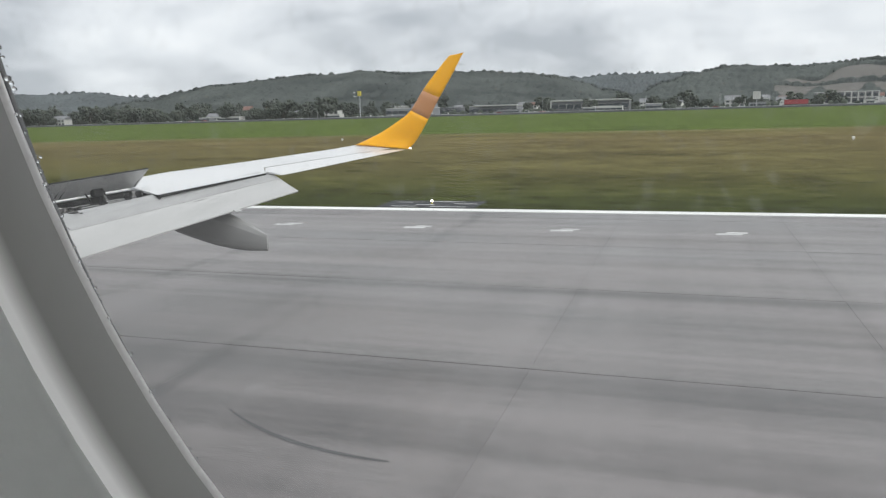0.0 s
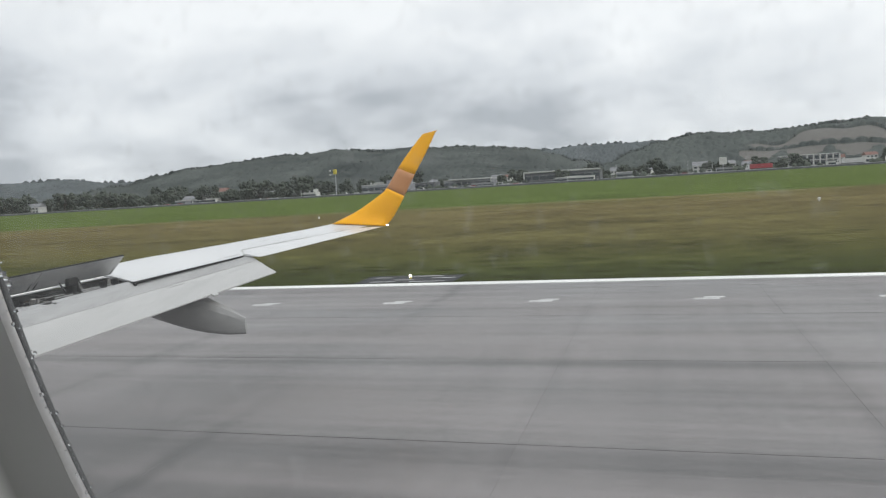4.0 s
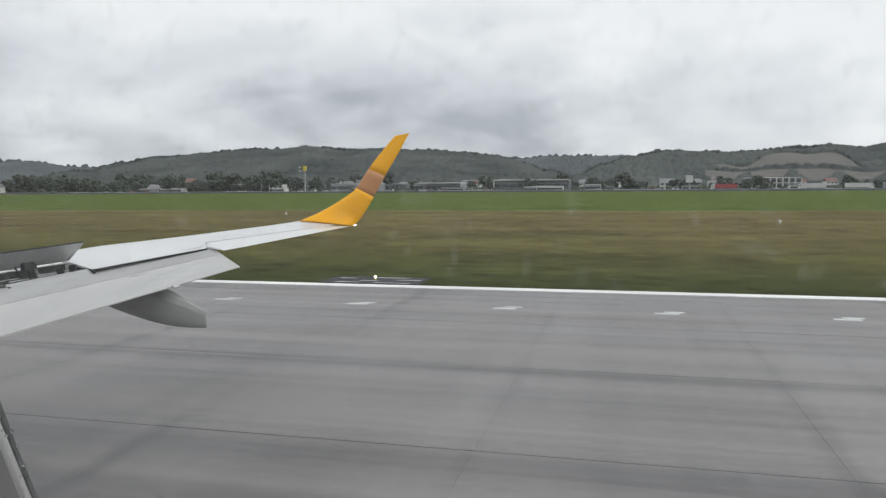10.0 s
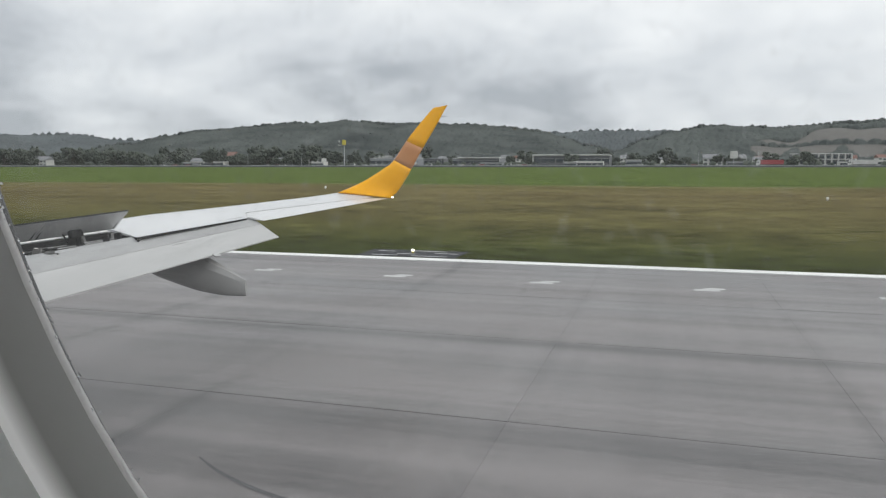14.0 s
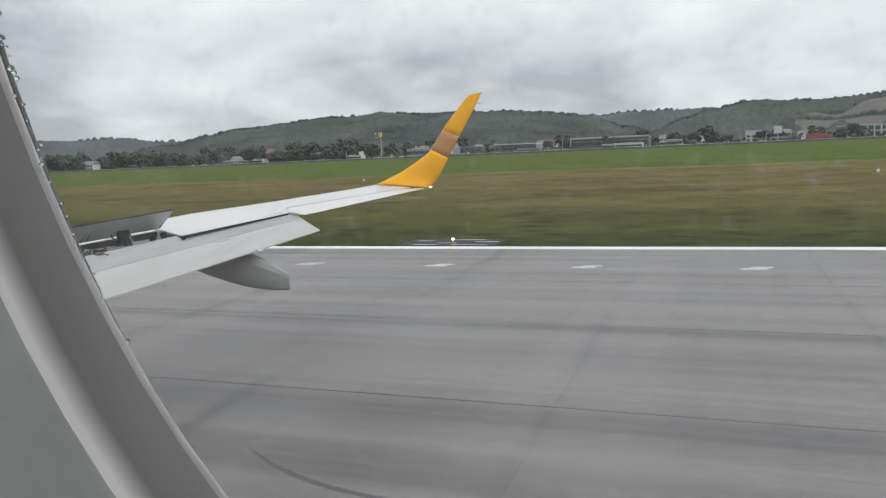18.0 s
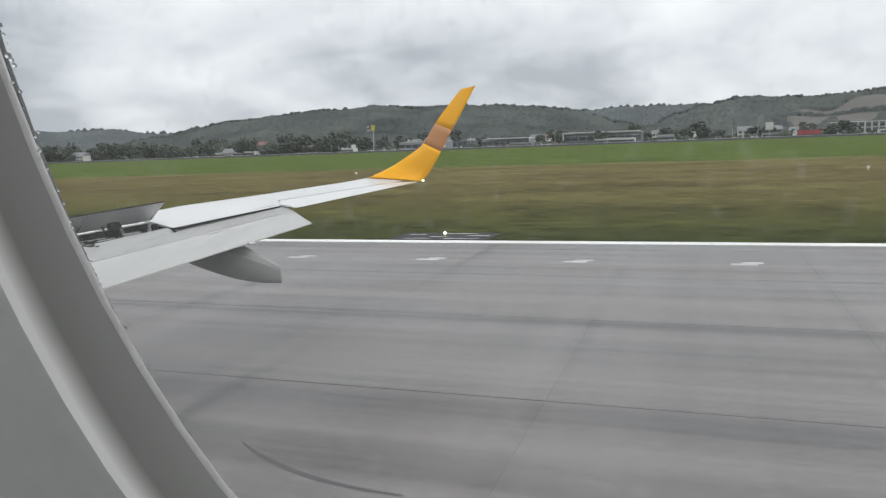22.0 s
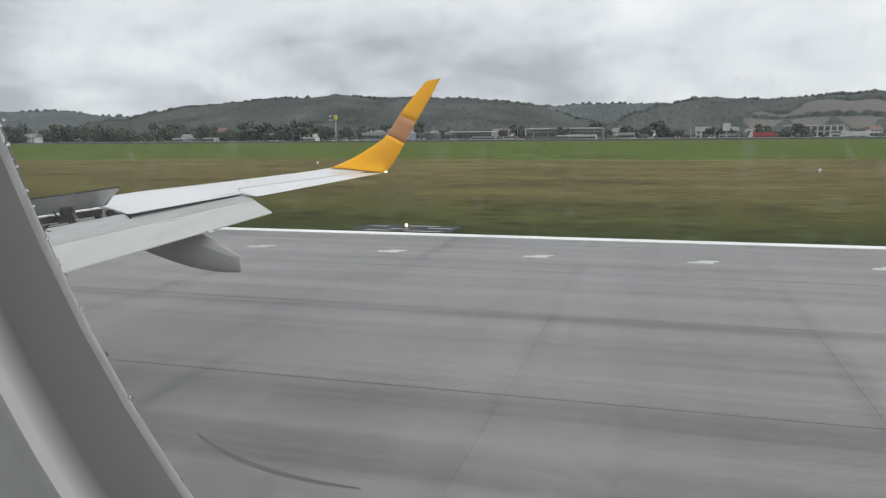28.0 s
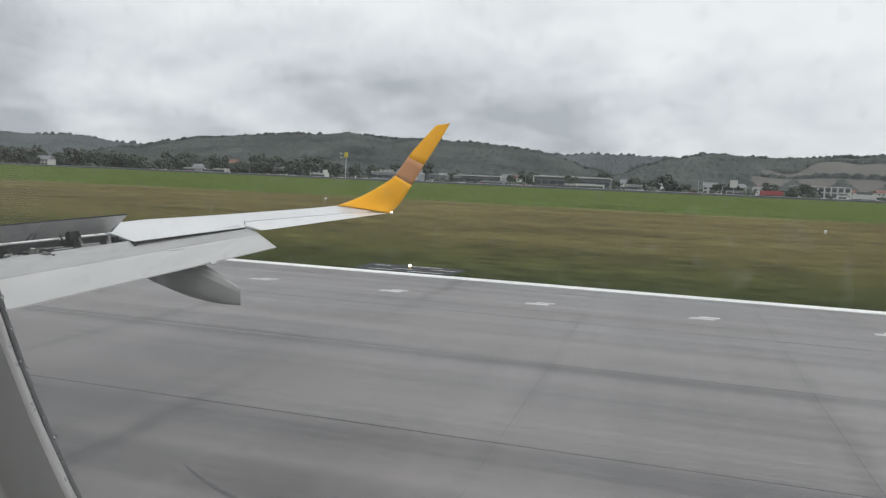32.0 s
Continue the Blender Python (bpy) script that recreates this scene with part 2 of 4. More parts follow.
M_YELLOW = material("yellow_winglet_paint", (1.0, 0.46, 0.004), 0.4, vary=0.03, scale=1.0, coat=0.05)
M_YELLOW.node_tree.nodes["Principled BSDF"].inputs["Specular IOR Level"].default_value = 0.2
M_TAN = material("tan_band_paint", (0.52, 0.235, 0.09), 0.35, vary=0.06, scale=2.0)
M_PANEL = material("panel_plastic", (0.53, 0.54, 0.53), 0.6, vary=0.04, scale=9, fine_scale=160, bump=0.0003)
M_SEAL = material("window_seal", (0.58, 0.58, 0.58), 0.4, vary=0.08, scale=60)
M_SHADED_MOULDING = material("shaded_moulding", (0.5, 0.5, 0.5), 0.6, vary=0.04, scale=9, fine_scale=160, bump=0.0002)
M_OUTER_SEAL = material("outer_window_rubber", (0.06, 0.062, 0.064), 0.5, vary=0.4, scale=40, fine_scale=300)
M_CABIN = material("cabin_wall", (0.6, 0.6, 0.59), 0.7, vary=0.05, scale=3)
M_TRUNK = material("bark", (0.07, 0.055, 0.045), 0.9, vary=0.3, scale=3)
# distance haze mixed into these foliage colours, palest in the far and aft woods
M_LEAF = material("broadleaf_foliage", (0.072, 0.086, 0.076), 0.8, vary=0.25, scale=0.3, second=(0.094, 0.106, 0.086), island=0.4)
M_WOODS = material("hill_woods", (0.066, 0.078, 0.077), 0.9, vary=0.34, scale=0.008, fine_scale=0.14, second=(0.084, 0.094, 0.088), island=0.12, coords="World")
M_HAZED_FAR_WOODS = material("hazed_far_woods", (0.104, 0.116, 0.120), 0.9, vary=0.14, scale=0.006, fine_scale=0.1, second=(0.120, 0.136, 0.140), island=0.2, coords="World")
M_HAZED_AFT_WOODS = material("hazed_aft_woods", (0.074, 0.087, 0.086), 0.9, vary=0.32, scale=0.008, fine_scale=0.14, second=(0.092, 0.103, 0.096), island=0.12, coords="World")
for m in (M_WOODS, M_HAZED_FAR_WOODS, M_HAZED_AFT_WOODS, M_LEAF):
    m.node_tree.nodes["Principled BSDF"].inputs["Specular IOR Level"].default_value = 0.0
M_WORN = material("worn_runway_paint", (0.52, 0.52, 0.515), 0.5, vary=0.35, scale=2.2, stretch=(0.3, 1, 1), fine_scale=14, coords="World")
M_FIELD = material("ploughed_field", (0.108, 0.103, 0.092), 0.9, vary=0.15, scale=0.02, stretch=(1, 4, 1), coords="World")
M_MEADOW = material("hill_meadow", (0.075, 0.096, 0.076), 0.9, vary=0.25, scale=0.01, coords="World")
M_WALL = material("render_wall", (0.55, 0.55, 0.53), 0.8, vary=0.12, scale=0.3, per_object=0.1)
M_WALL_GREY = material("grey_cladding", (0.24, 0.25, 0.27), 0.6, vary=0.15, scale=0.4, per_object=0.2)
M_WALL_DARK = material("dark_cladding", (0.10, 0.105, 0.115), 0.5, vary=0.2, scale=0.4)
M_ROOF_RED = material("clay_roof", (0.21, 0.115, 0.095), 0.8, vary=0.2, scale=0.6)
M_ROOF_GREY = material("grey_roof", (0.22, 0.225, 0.235), 0.7, vary=0.2, scale=0.5)
M_GLASS = material("dark_window_glass", (0.06, 0.07, 0.08), 0.12, vary=0.2, scale=1.0)
M_TRUCK_RED = material("red_tarpaulin", (0.34, 0.055, 0.06), 0.6, vary=0.12, scale=0.5)
M_TYRE = material("tyre_rubber", (0.03, 0.03, 0.03), 0.8, vary=0.2, scale=4)
M_ASPHALT = material("road_asphalt", (0.09, 0.09, 0.095), 0.6, vary=0.2, scale=0.3, stretch=(0.1, 1, 1), coords="World")
M_RAIL = material("galvanised_rail", (0.42, 0.43, 0.44), 0.45, metal=0.3, vary=0.15, scale=0.4)
M_MAST_YELLOW = material("yellow_mast_head", (0.55, 0.45, 0.06), 0.6, vary=0.1, scale=2)
M_PAD = material("dark_light_pad", (0.05, 0.052, 0.056), 0.95, vary=0.4, scale=1.5, stretch=(0.3, 1, 1))
M_PAD.node_tree.nodes["Principled BSDF"].inputs["Specular IOR Level"].default_value = 0.1
M_RUBBER = material("rubber_smear", (0.072, 0.072, 0.075), 0.6, vary=0.3, scale=1.0, stretch=(0.5, 4, 1), coords="World")
M_LAMP = glowing("lit_lamp", (1.0, 0.93, 0.78), 6.0)
M_NAV = glowing("lit_tail_light", (1.0, 0.97, 0.92), 5.0)


def ground_material():
    """Mown airfield grass: a dark green verge, a dry brownish middle, fresh green beyond; the bands wander."""
    m = bpy.data.materials.new("airfield_grass")
    m.use_nodes = True
    nt = m.node_tree
    b = nt.nodes["Principled BSDF"]
    b.inputs["Roughness"].default_value = 0.9
    b.inputs["Specular IOR Level"].default_value = 0.0
    geo = nt.nodes.new("ShaderNodeNewGeometry")
    sp = nt.nodes.new("ShaderNodeSeparateXYZ")
    nt.links.new(geo.outputs["Position"], sp.inputs[0])

    def noise_of(scale, stretch, detail=5):
        mp = nt.nodes.new("ShaderNodeMapping")
        mp.inputs["Scale"].default_value = stretch
        nt.links.new(geo.outputs["Position"], mp.inputs["Vector"])
        n = nt.nodes.new("ShaderNodeTexNoise")
        n.inputs["Scale"].default_value, n.inputs["Detail"].default_value = scale, detail
        nt.links.new(mp.outputs[0], n.inputs["Vector"])
        return n.outputs["Fac"]

    def math_of(op, a, c, d=None):
        n = nt.nodes.new("ShaderNodeMath")
        n.operation = op
        for i, v in enumerate((a, c, d)):
            if v is None:
                continue
            if isinstance(v, (int, float)):
                n.inputs[i].default_value = v
            else:
                nt.links.new(v, n.inputs[i])
        return n.outputs[0]

    wander = math_of("MULTIPLY_ADD", noise_of(0.02, (0.4, 1, 1)), 0.5, -0.25)
    dist = math_of("LOGARITHM", math_of("MAXIMUM", sp.outputs["Y"], 2.0), 10.0)
    band = math_of("ADD", dist, math_of("MULTIPLY", wander, 0.35))
    r = nt.nodes.new("ShaderNodeValToRGB")
    r.color_ramp.elements.remove(r.color_ramp.elements[0])
    stops = ((1.434, (0.055, 0.066, 0.020)), (1.47, (0.074, 0.088, 0.025)), (1.56, (0.103, 0.105, 0.033)), (1.70, (0.155, 0.137, 0.055)), (1.97, (0.196, 0.162, 0.073)), (2.035, (0.186, 0.166, 0.068)), (2.052, (0.230, 0.205, 0.105)), (2.075, (0.128, 0.176, 0.046)), (2.6, (0.135, 0.180, 0.054)), (2.8, (0.11, 0.13, 0.075)))
    for i, (p, c) in enumerate(stops):
        e = r.color_ramp.elements[0] if i == 0 else r.color_ramp.elements.new(p / 3)
        e.position, e.color = p / 3, (*c, 1)
    nt.links.new(math_of("DIVIDE", band, 3.0), r.inputs[0])
    tuft = noise_of(1.6, (0.28, 1, 1), 10)
    patch = noise_of(0.14, (0.4, 1, 1), 7)
    gain = math_of("ADD", math_of("MULTIPLY", tuft, 1.75), math_of("MULTIPLY", patch, 1.05))
    mul = nt.nodes.new("ShaderNodeVectorMath")
    mul.operation = "SCALE"
    nt.links.new(r.outputs[0], mul.inputs[0])
    nt.links.new(math_of("ADD", gain, -0.68), mul.inputs["Scale"])
    nt.links.new(mul.outputs[0], b.inputs["Base Color"])
    bp = nt.nodes.new("ShaderNodeBump")
    bp.inputs["Distance"].default_value = 0.06
    nt.links.new(tuft, bp.inputs["Height"])
    nt.links.new(bp.outputs[0], b.inputs["Normal"])
    return m


M_GRASS = ground_material()


# ---- mesh helpers ----
def mesh_of(name, verts, faces, mat, smooth=False, mats=None):
    me = bpy.data.meshes.new(name)
    me.from_pydata([tuple(v) for v in verts], [], faces)
    for m in mats or [mat]:
        me.materials.append(m)
    if smooth:
        me.polygons.foreach_set("use_smooth", [True] * len(me.polygons))
    me.update()
    return me


def put(name, me, parent=None, label="", m=None):
    ob = new(name, me)
    ob.parent = parent
    if m is not None:
        ob.matrix_basis = m
    return tagged(ob, label) if label else ob


def part(name, bm, mat, parent=None, label="", smooth=False):
    """Links a bmesh as one mesh object under a thing or a part."""
    bmesh.ops.recalc_face_normals(bm, faces=bm.faces)
    me = bpy.data.meshes.new(name)
    bm.to_mesh(me)
    bm.free()
    me.materials.append(mat)
    if smooth:
        me.polygons.foreach_set("use_smooth", [True] * len(me.polygons))
    return put(name, me, parent, label)


def thing(name, label, category, at=(0, 0, 0), turn=0, group="", kind=""):
    ob = new(name)
    ob.matrix_basis = pose(*at, 0, 0, turn)
    ob.empty_display_size = 0.2
    return tagged(ob, label, category, group, kind)


def box(bm, x0, x1, y0, y1, z0, z1, bevel=0.0):
    """Adds a box with worn edges to a bmesh."""
    made = bmesh.ops.create_cube(bm, size=1, matrix=Matrix.Translation(((x0 + x1) / 2, (y0 + y1) / 2, (z0 + z1) / 2)) @ Matrix.Diagonal((x1 - x0, y1 - y0, z1 - z0, 1)))
    if bevel:
        edges = {e for v in made["verts"] for e in v.link_edges}
        bmesh.ops.bevel(bm, geom=list(edges), offset=bevel, segments=1, affect="EDGES")
    return bm


def boxed(*size, bevel=0.0):
    return box(bmesh.new(), *size, bevel=bevel)


def rod(bm, a, c, r0, r1=None, sides=8):
    """Adds a tapered rod from a to c."""
    a, c = Vector(a), Vector(c)
    r1 = r0 if r1 is None else r1
    m = Matrix.Translation((a + c) / 2) @ (c - a).to_track_quat("Z", "Y").to_matrix().to_4x4()
    bmesh.ops.create_cone(bm, cap_ends=True, segments=sides, radius1=r0, radius2=r1, depth=(c - a).length, matrix=m)
    return bm


def rodded(a, c, r0, r1=None, sides=8):
    return rod(bmesh.new(), a, c, r0, r1, sides)


def loft(rings, closed_ends=True):
    """Verts and faces of a skin over rings of equal length."""
    n = len(rings[0])
    verts = [p for ring in rings for p in ring]
    faces = [(i * n + j, i * n + (j + 1) % n, (i + 1) * n + (j + 1) % n, (i + 1) * n + j) for i in range(len(rings) - 1) for j in range(n)]
    if closed_ends:
        faces += [tuple(range(n))[::-1], tuple(range((len(rings) - 1) * n, len(rings) * n))]
    return verts, faces


def skin(name, rings, mat, parent, label="", smooth=False):
    bm = bmesh.new()
    verts, faces = loft(rings)
    vs = [bm.verts.new(v) for v in verts]
    for f in faces:
        bm.faces.new([vs[i] for i in f])
    ob = part(name, bm, mat, parent, label)
    if smooth:
        ob.data.polygons.foreach_set("use_smooth", [len(p.vertices) == 4 for p in ob.data.polygons])
    return ob


def aerofoil(lead, trail, thick, up=(0, 0, 1), droop=0.0):
    """A ring round a section from its leading to its trailing edge."""
    lead, trail, up = Vector(lead), Vector(trail), Vector(up)
    along = trail - lead
    up = (up - along * (up.dot(along) / along.length_squared)).normalized()
    top = [(0.0, 0.0), (0.03, 0.34), (0.12, 0.6), (0.3, 0.72), (0.55, 0.55), (0.8, 0.27), (1.0, 0.03)]
    low = [(1.0, -0.03), (0.8, -0.12), (0.55, -0.25), (0.3, -0.32), (0.12, -0.28), (0.03, -0.17)]
    return [lead + along * s + up * (h * thick) for s, h in top + low]


# ---- ground, runway ----
EDGE = 27.0
rings = [0, 40, 120, 300, 600, 1200, 2400, 4600]
gv, gf = [(0, 0, -0.03)], []
for r in rings[1:]:
    gv += [(r * math.cos(a * math.tau / 64), r * math.sin(a * math.tau / 64), -0.03) for a in range(64)]
gf += [(0, 1 + a, 1 + (a + 1) % 64) for a in range(64)]
for k in range(len(rings) - 2):
    o = 1 + k * 64
    gf += [(o + a, o + 64 + a, o + 64 + (a + 1) % 64, o + (a + 1) % 64) for a in range(64)]
ground = tagged(put("ground", mesh_of("ground", gv, gf, M_GRASS)), "mown airfield grass, green and dry brown in wide bands", "grass", kind="structure")

runway = tagged(part("runway", boxed(-900, 900, -33, EDGE + 0.55, -0.6, -0.022), M_JOINT), "wet grey concrete runway of square slabs with dark joints", "runway", kind="structure")
# white edge line, a long strip broken by its joints
line = part("edge_line", boxed(-700, 700, EDGE - 0.36, EDGE + 0.30, -0.02, 0.004), M_LINE, runway, "worn white painted edge line")

# ---- hills ----
def smooth01(x):
    x = min(1, max(0, x))
    return x * x * (3 - 2 * x)


def table(rows, x):
    if x <= rows[0][0]:
        return rows[0][1]
    for (a, c), (d, e) in zip(rows, rows[1:]):
        if x <= d:
            return c + (e - c) * smooth01((x - a) / (d - a))
    return rows[-1][1]


def ball_of(level):
    bm = bmesh.new()
    bmesh.ops.create_icosphere(bm, subdivisions=level, radius=1)
    v, f = np.array([p.co[:] for p in bm.verts]), np.array([[p.index for p in q.verts] for q in bm.faces])
    bm.free()
    return v, f


BALL, ROUND_BALL = ball_of(1), ball_of(2)


def clumps(name, centres, sizes, mat, seed, tall=1.0, smooth=False, ball=None, uneven=0.3):
    """Many uneven crowns in one mesh."""
    rng = np.random.default_rng(seed)
    ICO_V, ICO_F = ball or BALL
    n, k = len(centres), len(ICO_V)
    jitter = rng.uniform(1 - uneven, 1 + uneven, (n, k, 1))
    v = ICO_V[None] * jitter * np.asarray(sizes)[:, None, None]
    v[:, :, 2] *= tall
    v = (v + np.asarray(centres)[:, None]).reshape(-1, 3)
    f = (ICO_F[None] + (np.arange(n) * k)[:, None, None]).reshape(-1, 3)
    me = bpy.data.meshes.new(name)
    me.vertices.add(len(v))
    me.vertices.foreach_set("co", v.ravel())
    me.loops.add(f.size)
    me.loops.foreach_set("vertex_index", f.ravel().astype(np.int32))
    me.polygons.add(len(f))
    me.polygons.foreach_set("loop_start", np.arange(0, f.size, 3, dtype=np.int32))
    me.materials.append(mat)
    me.update(calc_edges=True)
    me.validate()
    if smooth:
        me.polygons.foreach_set("use_smooth", [True] * len(me.polygons))
    return me


def hill(name, label, profile, r0, r1, seed, trees, tree_size, crowns, bare=None, woods=None):
    """A ridge seen over the bearings of its profile (degrees ahead of abeam: degrees of elevation), and the woods on it."""
    b0, b1 = profile[0][0], profile[-1][0]

    def height(b, r):
        top = (table(profile, b) - 0.22) * math.pi / 180 * r1 + EYE_HEIGHT
        s = (r - r0) / (r1 - r0)
        roll = 0.10 * top * noise.noise((b * 0.35, r * 0.004, seed))
        return -1 + (top * smooth01(s) if s < 1 else top * (1 - 0.3 * smooth01((s - 1) / 0.8))) + roll * smooth01(s * 2)

    steps_b, steps_r = int((b1 - b0) * 2), 26
    verts, faces = [], []
    for i in range(steps_b + 1):
        b = b0 + (b1 - b0) * i / steps_b
        for j in range(steps_r + 1):
            r = r0 + (r1 * 1.35 - r0) * j / steps_r
            verts.append((-r * math.sin(radians(b)), r * math.cos(radians(b)), height(b, r)))
    w = steps_r + 1
    faces = [(i * w + j, i * w + j + 1, (i + 1) * w + j + 1, (i + 1) * w + j) for i in range(steps_b) for j in range(steps_r)]
    ob = tagged(put(name, mesh_of(name, verts, faces, M_FIELD if bare else M_MEADOW, smooth=True)), label, "hill", kind="structure")
    # the canopy: a close rolling sheet of crowns over the slope, and single crowns that break its outline
    nb, nr = int((b1 - b0) / 0.055), 100
    verts = []
    for i in range(nb + 1):
        b = b0 + (b1 - b0) * i / nb
        sb, cb = math.sin(radians(b)), math.cos(radians(b))
        for j in range(nr + 1):
            s = j / nr * 1.06
            r = r0 + (r1 - r0) * s + 3.0 * noise.noise((b * 9, j * 1.7, seed))
            x, y = -r * sb, r * cb
            # round crowns of uneven height, in stands of different age
            d = noise.voronoi((x * 0.095, y * 0.036, seed))[0][0]
            stand = 2.6 * noise.noise((x * 0.016, y * 0.007, seed + 5.0)) + 1.3 * noise.noise((x * 0.06, y * 0.03, seed))
            z = height(b, r) + tree_size * 0.55 + stand + tree_size * 1.5 * (1 - min(1.0, d * 1.25) ** 2) + 0.9 * noise.noise((x * 0.3, y * 0.12, seed + 3.0))
            if bare and bare(b, s):
                z = height(b, r) - 6
            verts.append((x, y, z))
    w = nr + 1
    faces = [(i * w + j, i * w + j + 1, (i + 1) * w + j + 1, (i + 1) * w + j) for i in range(nb) for j in range(nr)]
    tagged(put("hill_canopy", mesh_of("hill_canopy", verts, faces, woods or M_WOODS, smooth=True)), "dense grey-green woods covering the hillside", "woods", kind="stuff")
    rng = random.Random(seed)
    centres, sizes = [], []
    while len(centres) < trees:
        b, s = rng.uniform(b0, b1), 0.955 + 0.08 * rng.random()
        if bare and bare(b, s):
            continue
        r = r0 + (r1 - r0) * s
        q = tree_size * (rng.uniform(0.5, 1.1) if rng.random() < 0.7 else rng.uniform(1.0, 1.7))
        centres.append((-r * math.sin(radians(b)), r * math.cos(radians(b)), height(b, r) + tree_size * 1.2 + q * rng.uniform(-0.3, 0.7)))
        sizes.append(q)
    # the crowns of the slope itself, in loose stands
    while len(centres) < trees + crowns:
        b, s = rng.uniform(b0, b1), 1 - 0.95 * rng.random() ** 1.1
        r = r0 + (r1 - r0) * s
        x, y = -r * math.sin(radians(b)), r * math.cos(radians(b))
        if bare and bare(b, s) or noise.noise((x * 0.006, y * 0.003, seed + 8.0)) < -0.5:
            continue
        q = tree_size * rng.uniform(0.45, 0.95)
        centres.append((x, y, height(b, r) + tree_size * 0.55 + q * rng.uniform(-0.6, 0.05)))
        sizes.append(q)
    tagged(put("hill_trees", clumps("hill_trees", centres, sizes, woods or M_WOODS, seed, 1.15, True, ROUND_BALL, 0.28)), "single crowns that stand out of the hill woods", "woods", kind="stuff")
    return ob


hill("hill_main", "long wooded ridge behind the airfield", ((3, 0.5), (6, 1.15), (7.6, 1.8), (9.7, 2.3), (13.9, 2.7), (20.4, 2.9), (26.8, 2.88), (31, 2.6), (35.1, 2.1), (37, 1.75), (39.5, 1.3), (44, 0.6)), 1050, 1900, 3, 2600, 3.4, 900)
hill("hill_ahead", "lower wooded ridge in the distance", ((28, 0.6), (34, 1.1), (40, 1.5), (42.8, 1.86), (47.3, 1.75), (52, 1.5), (60, 1.5), (75, 1.2)), 1600, 2600, 5, 1200, 5, 300, woods=M_HAZED_FAR_WOODS)
hill("hill_far", "far wooded ridge, haze mixed into its colour", ((-32, 1.9), (-15, 2.0), (-3, 2.1), (1.6, 2.2), (4.3, 2.29), (8, 2.1), (13, 1.7)), 2300, 3300, 7, 1200, 6, 300, woods=M_HAZED_FAR_WOODS)
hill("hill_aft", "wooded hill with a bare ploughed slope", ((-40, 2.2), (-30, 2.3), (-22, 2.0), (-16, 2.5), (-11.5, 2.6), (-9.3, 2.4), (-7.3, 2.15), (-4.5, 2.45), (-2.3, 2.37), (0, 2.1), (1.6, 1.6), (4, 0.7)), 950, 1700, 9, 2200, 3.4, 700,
     bare=lambda b, s: -17 < b < -5.5 and 0.25 + 0.1 * math.sin(b * 2.1) < s < 0.80 - 0.06 * abs(b + 11) + 0.08 * math.sin(b * 1.7) and abs(s - 0.5 - 0.03 * b / 5) > 0.015, woods=M_HAZED_AFT_WOODS)
# ---- the aircraft wing ----
wing = thing("aircraft_wing", "white airliner wing with raised spoilers, lowered flap and yellow winglet", "aircraft wing", (-6.5, 2.0, 2.4))
WI = wing.matrix_basis.inverted()


def at_wing(p):
    return WI @ Vector(p)


def wring(ring):
    return [at_wing(p) for p in ring]


# outer box: leading edge, fixed trailing edge
OUTER = (((-9.28, 9.85, 2.727), (-7.075, 8.63, 2.701), 0.30), ((-9.02, 10.636, 2.757), (-6.74, 10.94, 2.806), 0.24), ((-8.92, 11.0, 2.785), (-6.99, 11.30, 2.86), 0.20), ((-8.34, 12.696, 2.857), (-6.82, 12.55, 2.884), 0.15), ((-7.60, 14.9, 2.965), (-6.48, 14.82, 2.93), 0.10), ((-7.08, 15.2, 3.05), (-6.30, 15.45, 2.958), 0.06))
skin("wing_skin", [wring(aerofoil(a, c, t * 0.28)) for a, c, t in OUTER], M_WHITE, wing, "white painted wing skin")
INNER = (((-14.0, 0.22, 1.95), (-9.62, 0.22, 2.36), 0.8), ((-10.9, 5.2, 2.42), (-8.66, 5.2, 2.57), 0.5), ((-9.3, 9.8, 2.715), (-7.88, 9.04, 2.725), 0.30))
skin("inner_wing_skin", [wring(aerofoil(a, c, t * 0.3)) for a, c, t in INNER], M_WHITE, wing, smooth=True)
AILERON = (((-6.76, 10.97, 2.812), (-6.505, 11.08, 2.757), 0.03), ((-6.98, 11.31, 2.856), (-6.45, 11.5, 2.772), 0.04), ((-6.80, 12.57, 2.88), (-6.26, 13.11, 2.835), 0.04), ((-6.46, 14.84, 2.926), (-5.985, 15.55, 2.925), 0.03))
skin("aileron", [wring(aerofoil(a, c, t)) for a, c, t in AILERON], M_WHITE, wing)
for (a, c) in (((-6.985, 11.31, 2.868), (-6.805, 12.57, 2.893)), ((-6.805, 12.57, 2.893), (-6.466, 14.84, 2.937))):
    part("hinge_line", rodded(at_wing(a), at_wing(c), 0.006, sides=5), M_SPOILER, wing)


FLAP_TOP = ((0.0, 0.0), (-0.2, 0.122), (-0.4, 0.252), (-0.50, 0.318), (-0.60, 0.362), (-0.70, 0.378), (-0.80, 0.345), (-0.85, 0.26), (-0.75, 0.19), (-0.4, 0.10), (0.0, -0.018))


def flap_section(y):
    s = 11.0 - y
    lift = 0.85 + 0.068 * min(s, 5.0)
    return [Vector((-6.18 - 0.15 * s + dx, y - dx * 0.18, 2.504 - 0.083 * s + dz * lift)) for dx, dz in FLAP_TOP]


skin("flap", [wring(flap_section(y)) for y in (1.7, 4.0, 6.0, 7.0, 8.0, 9.0, 10.0, 11.0)], M_FLAP, wing, "pale flap, fully lowered")
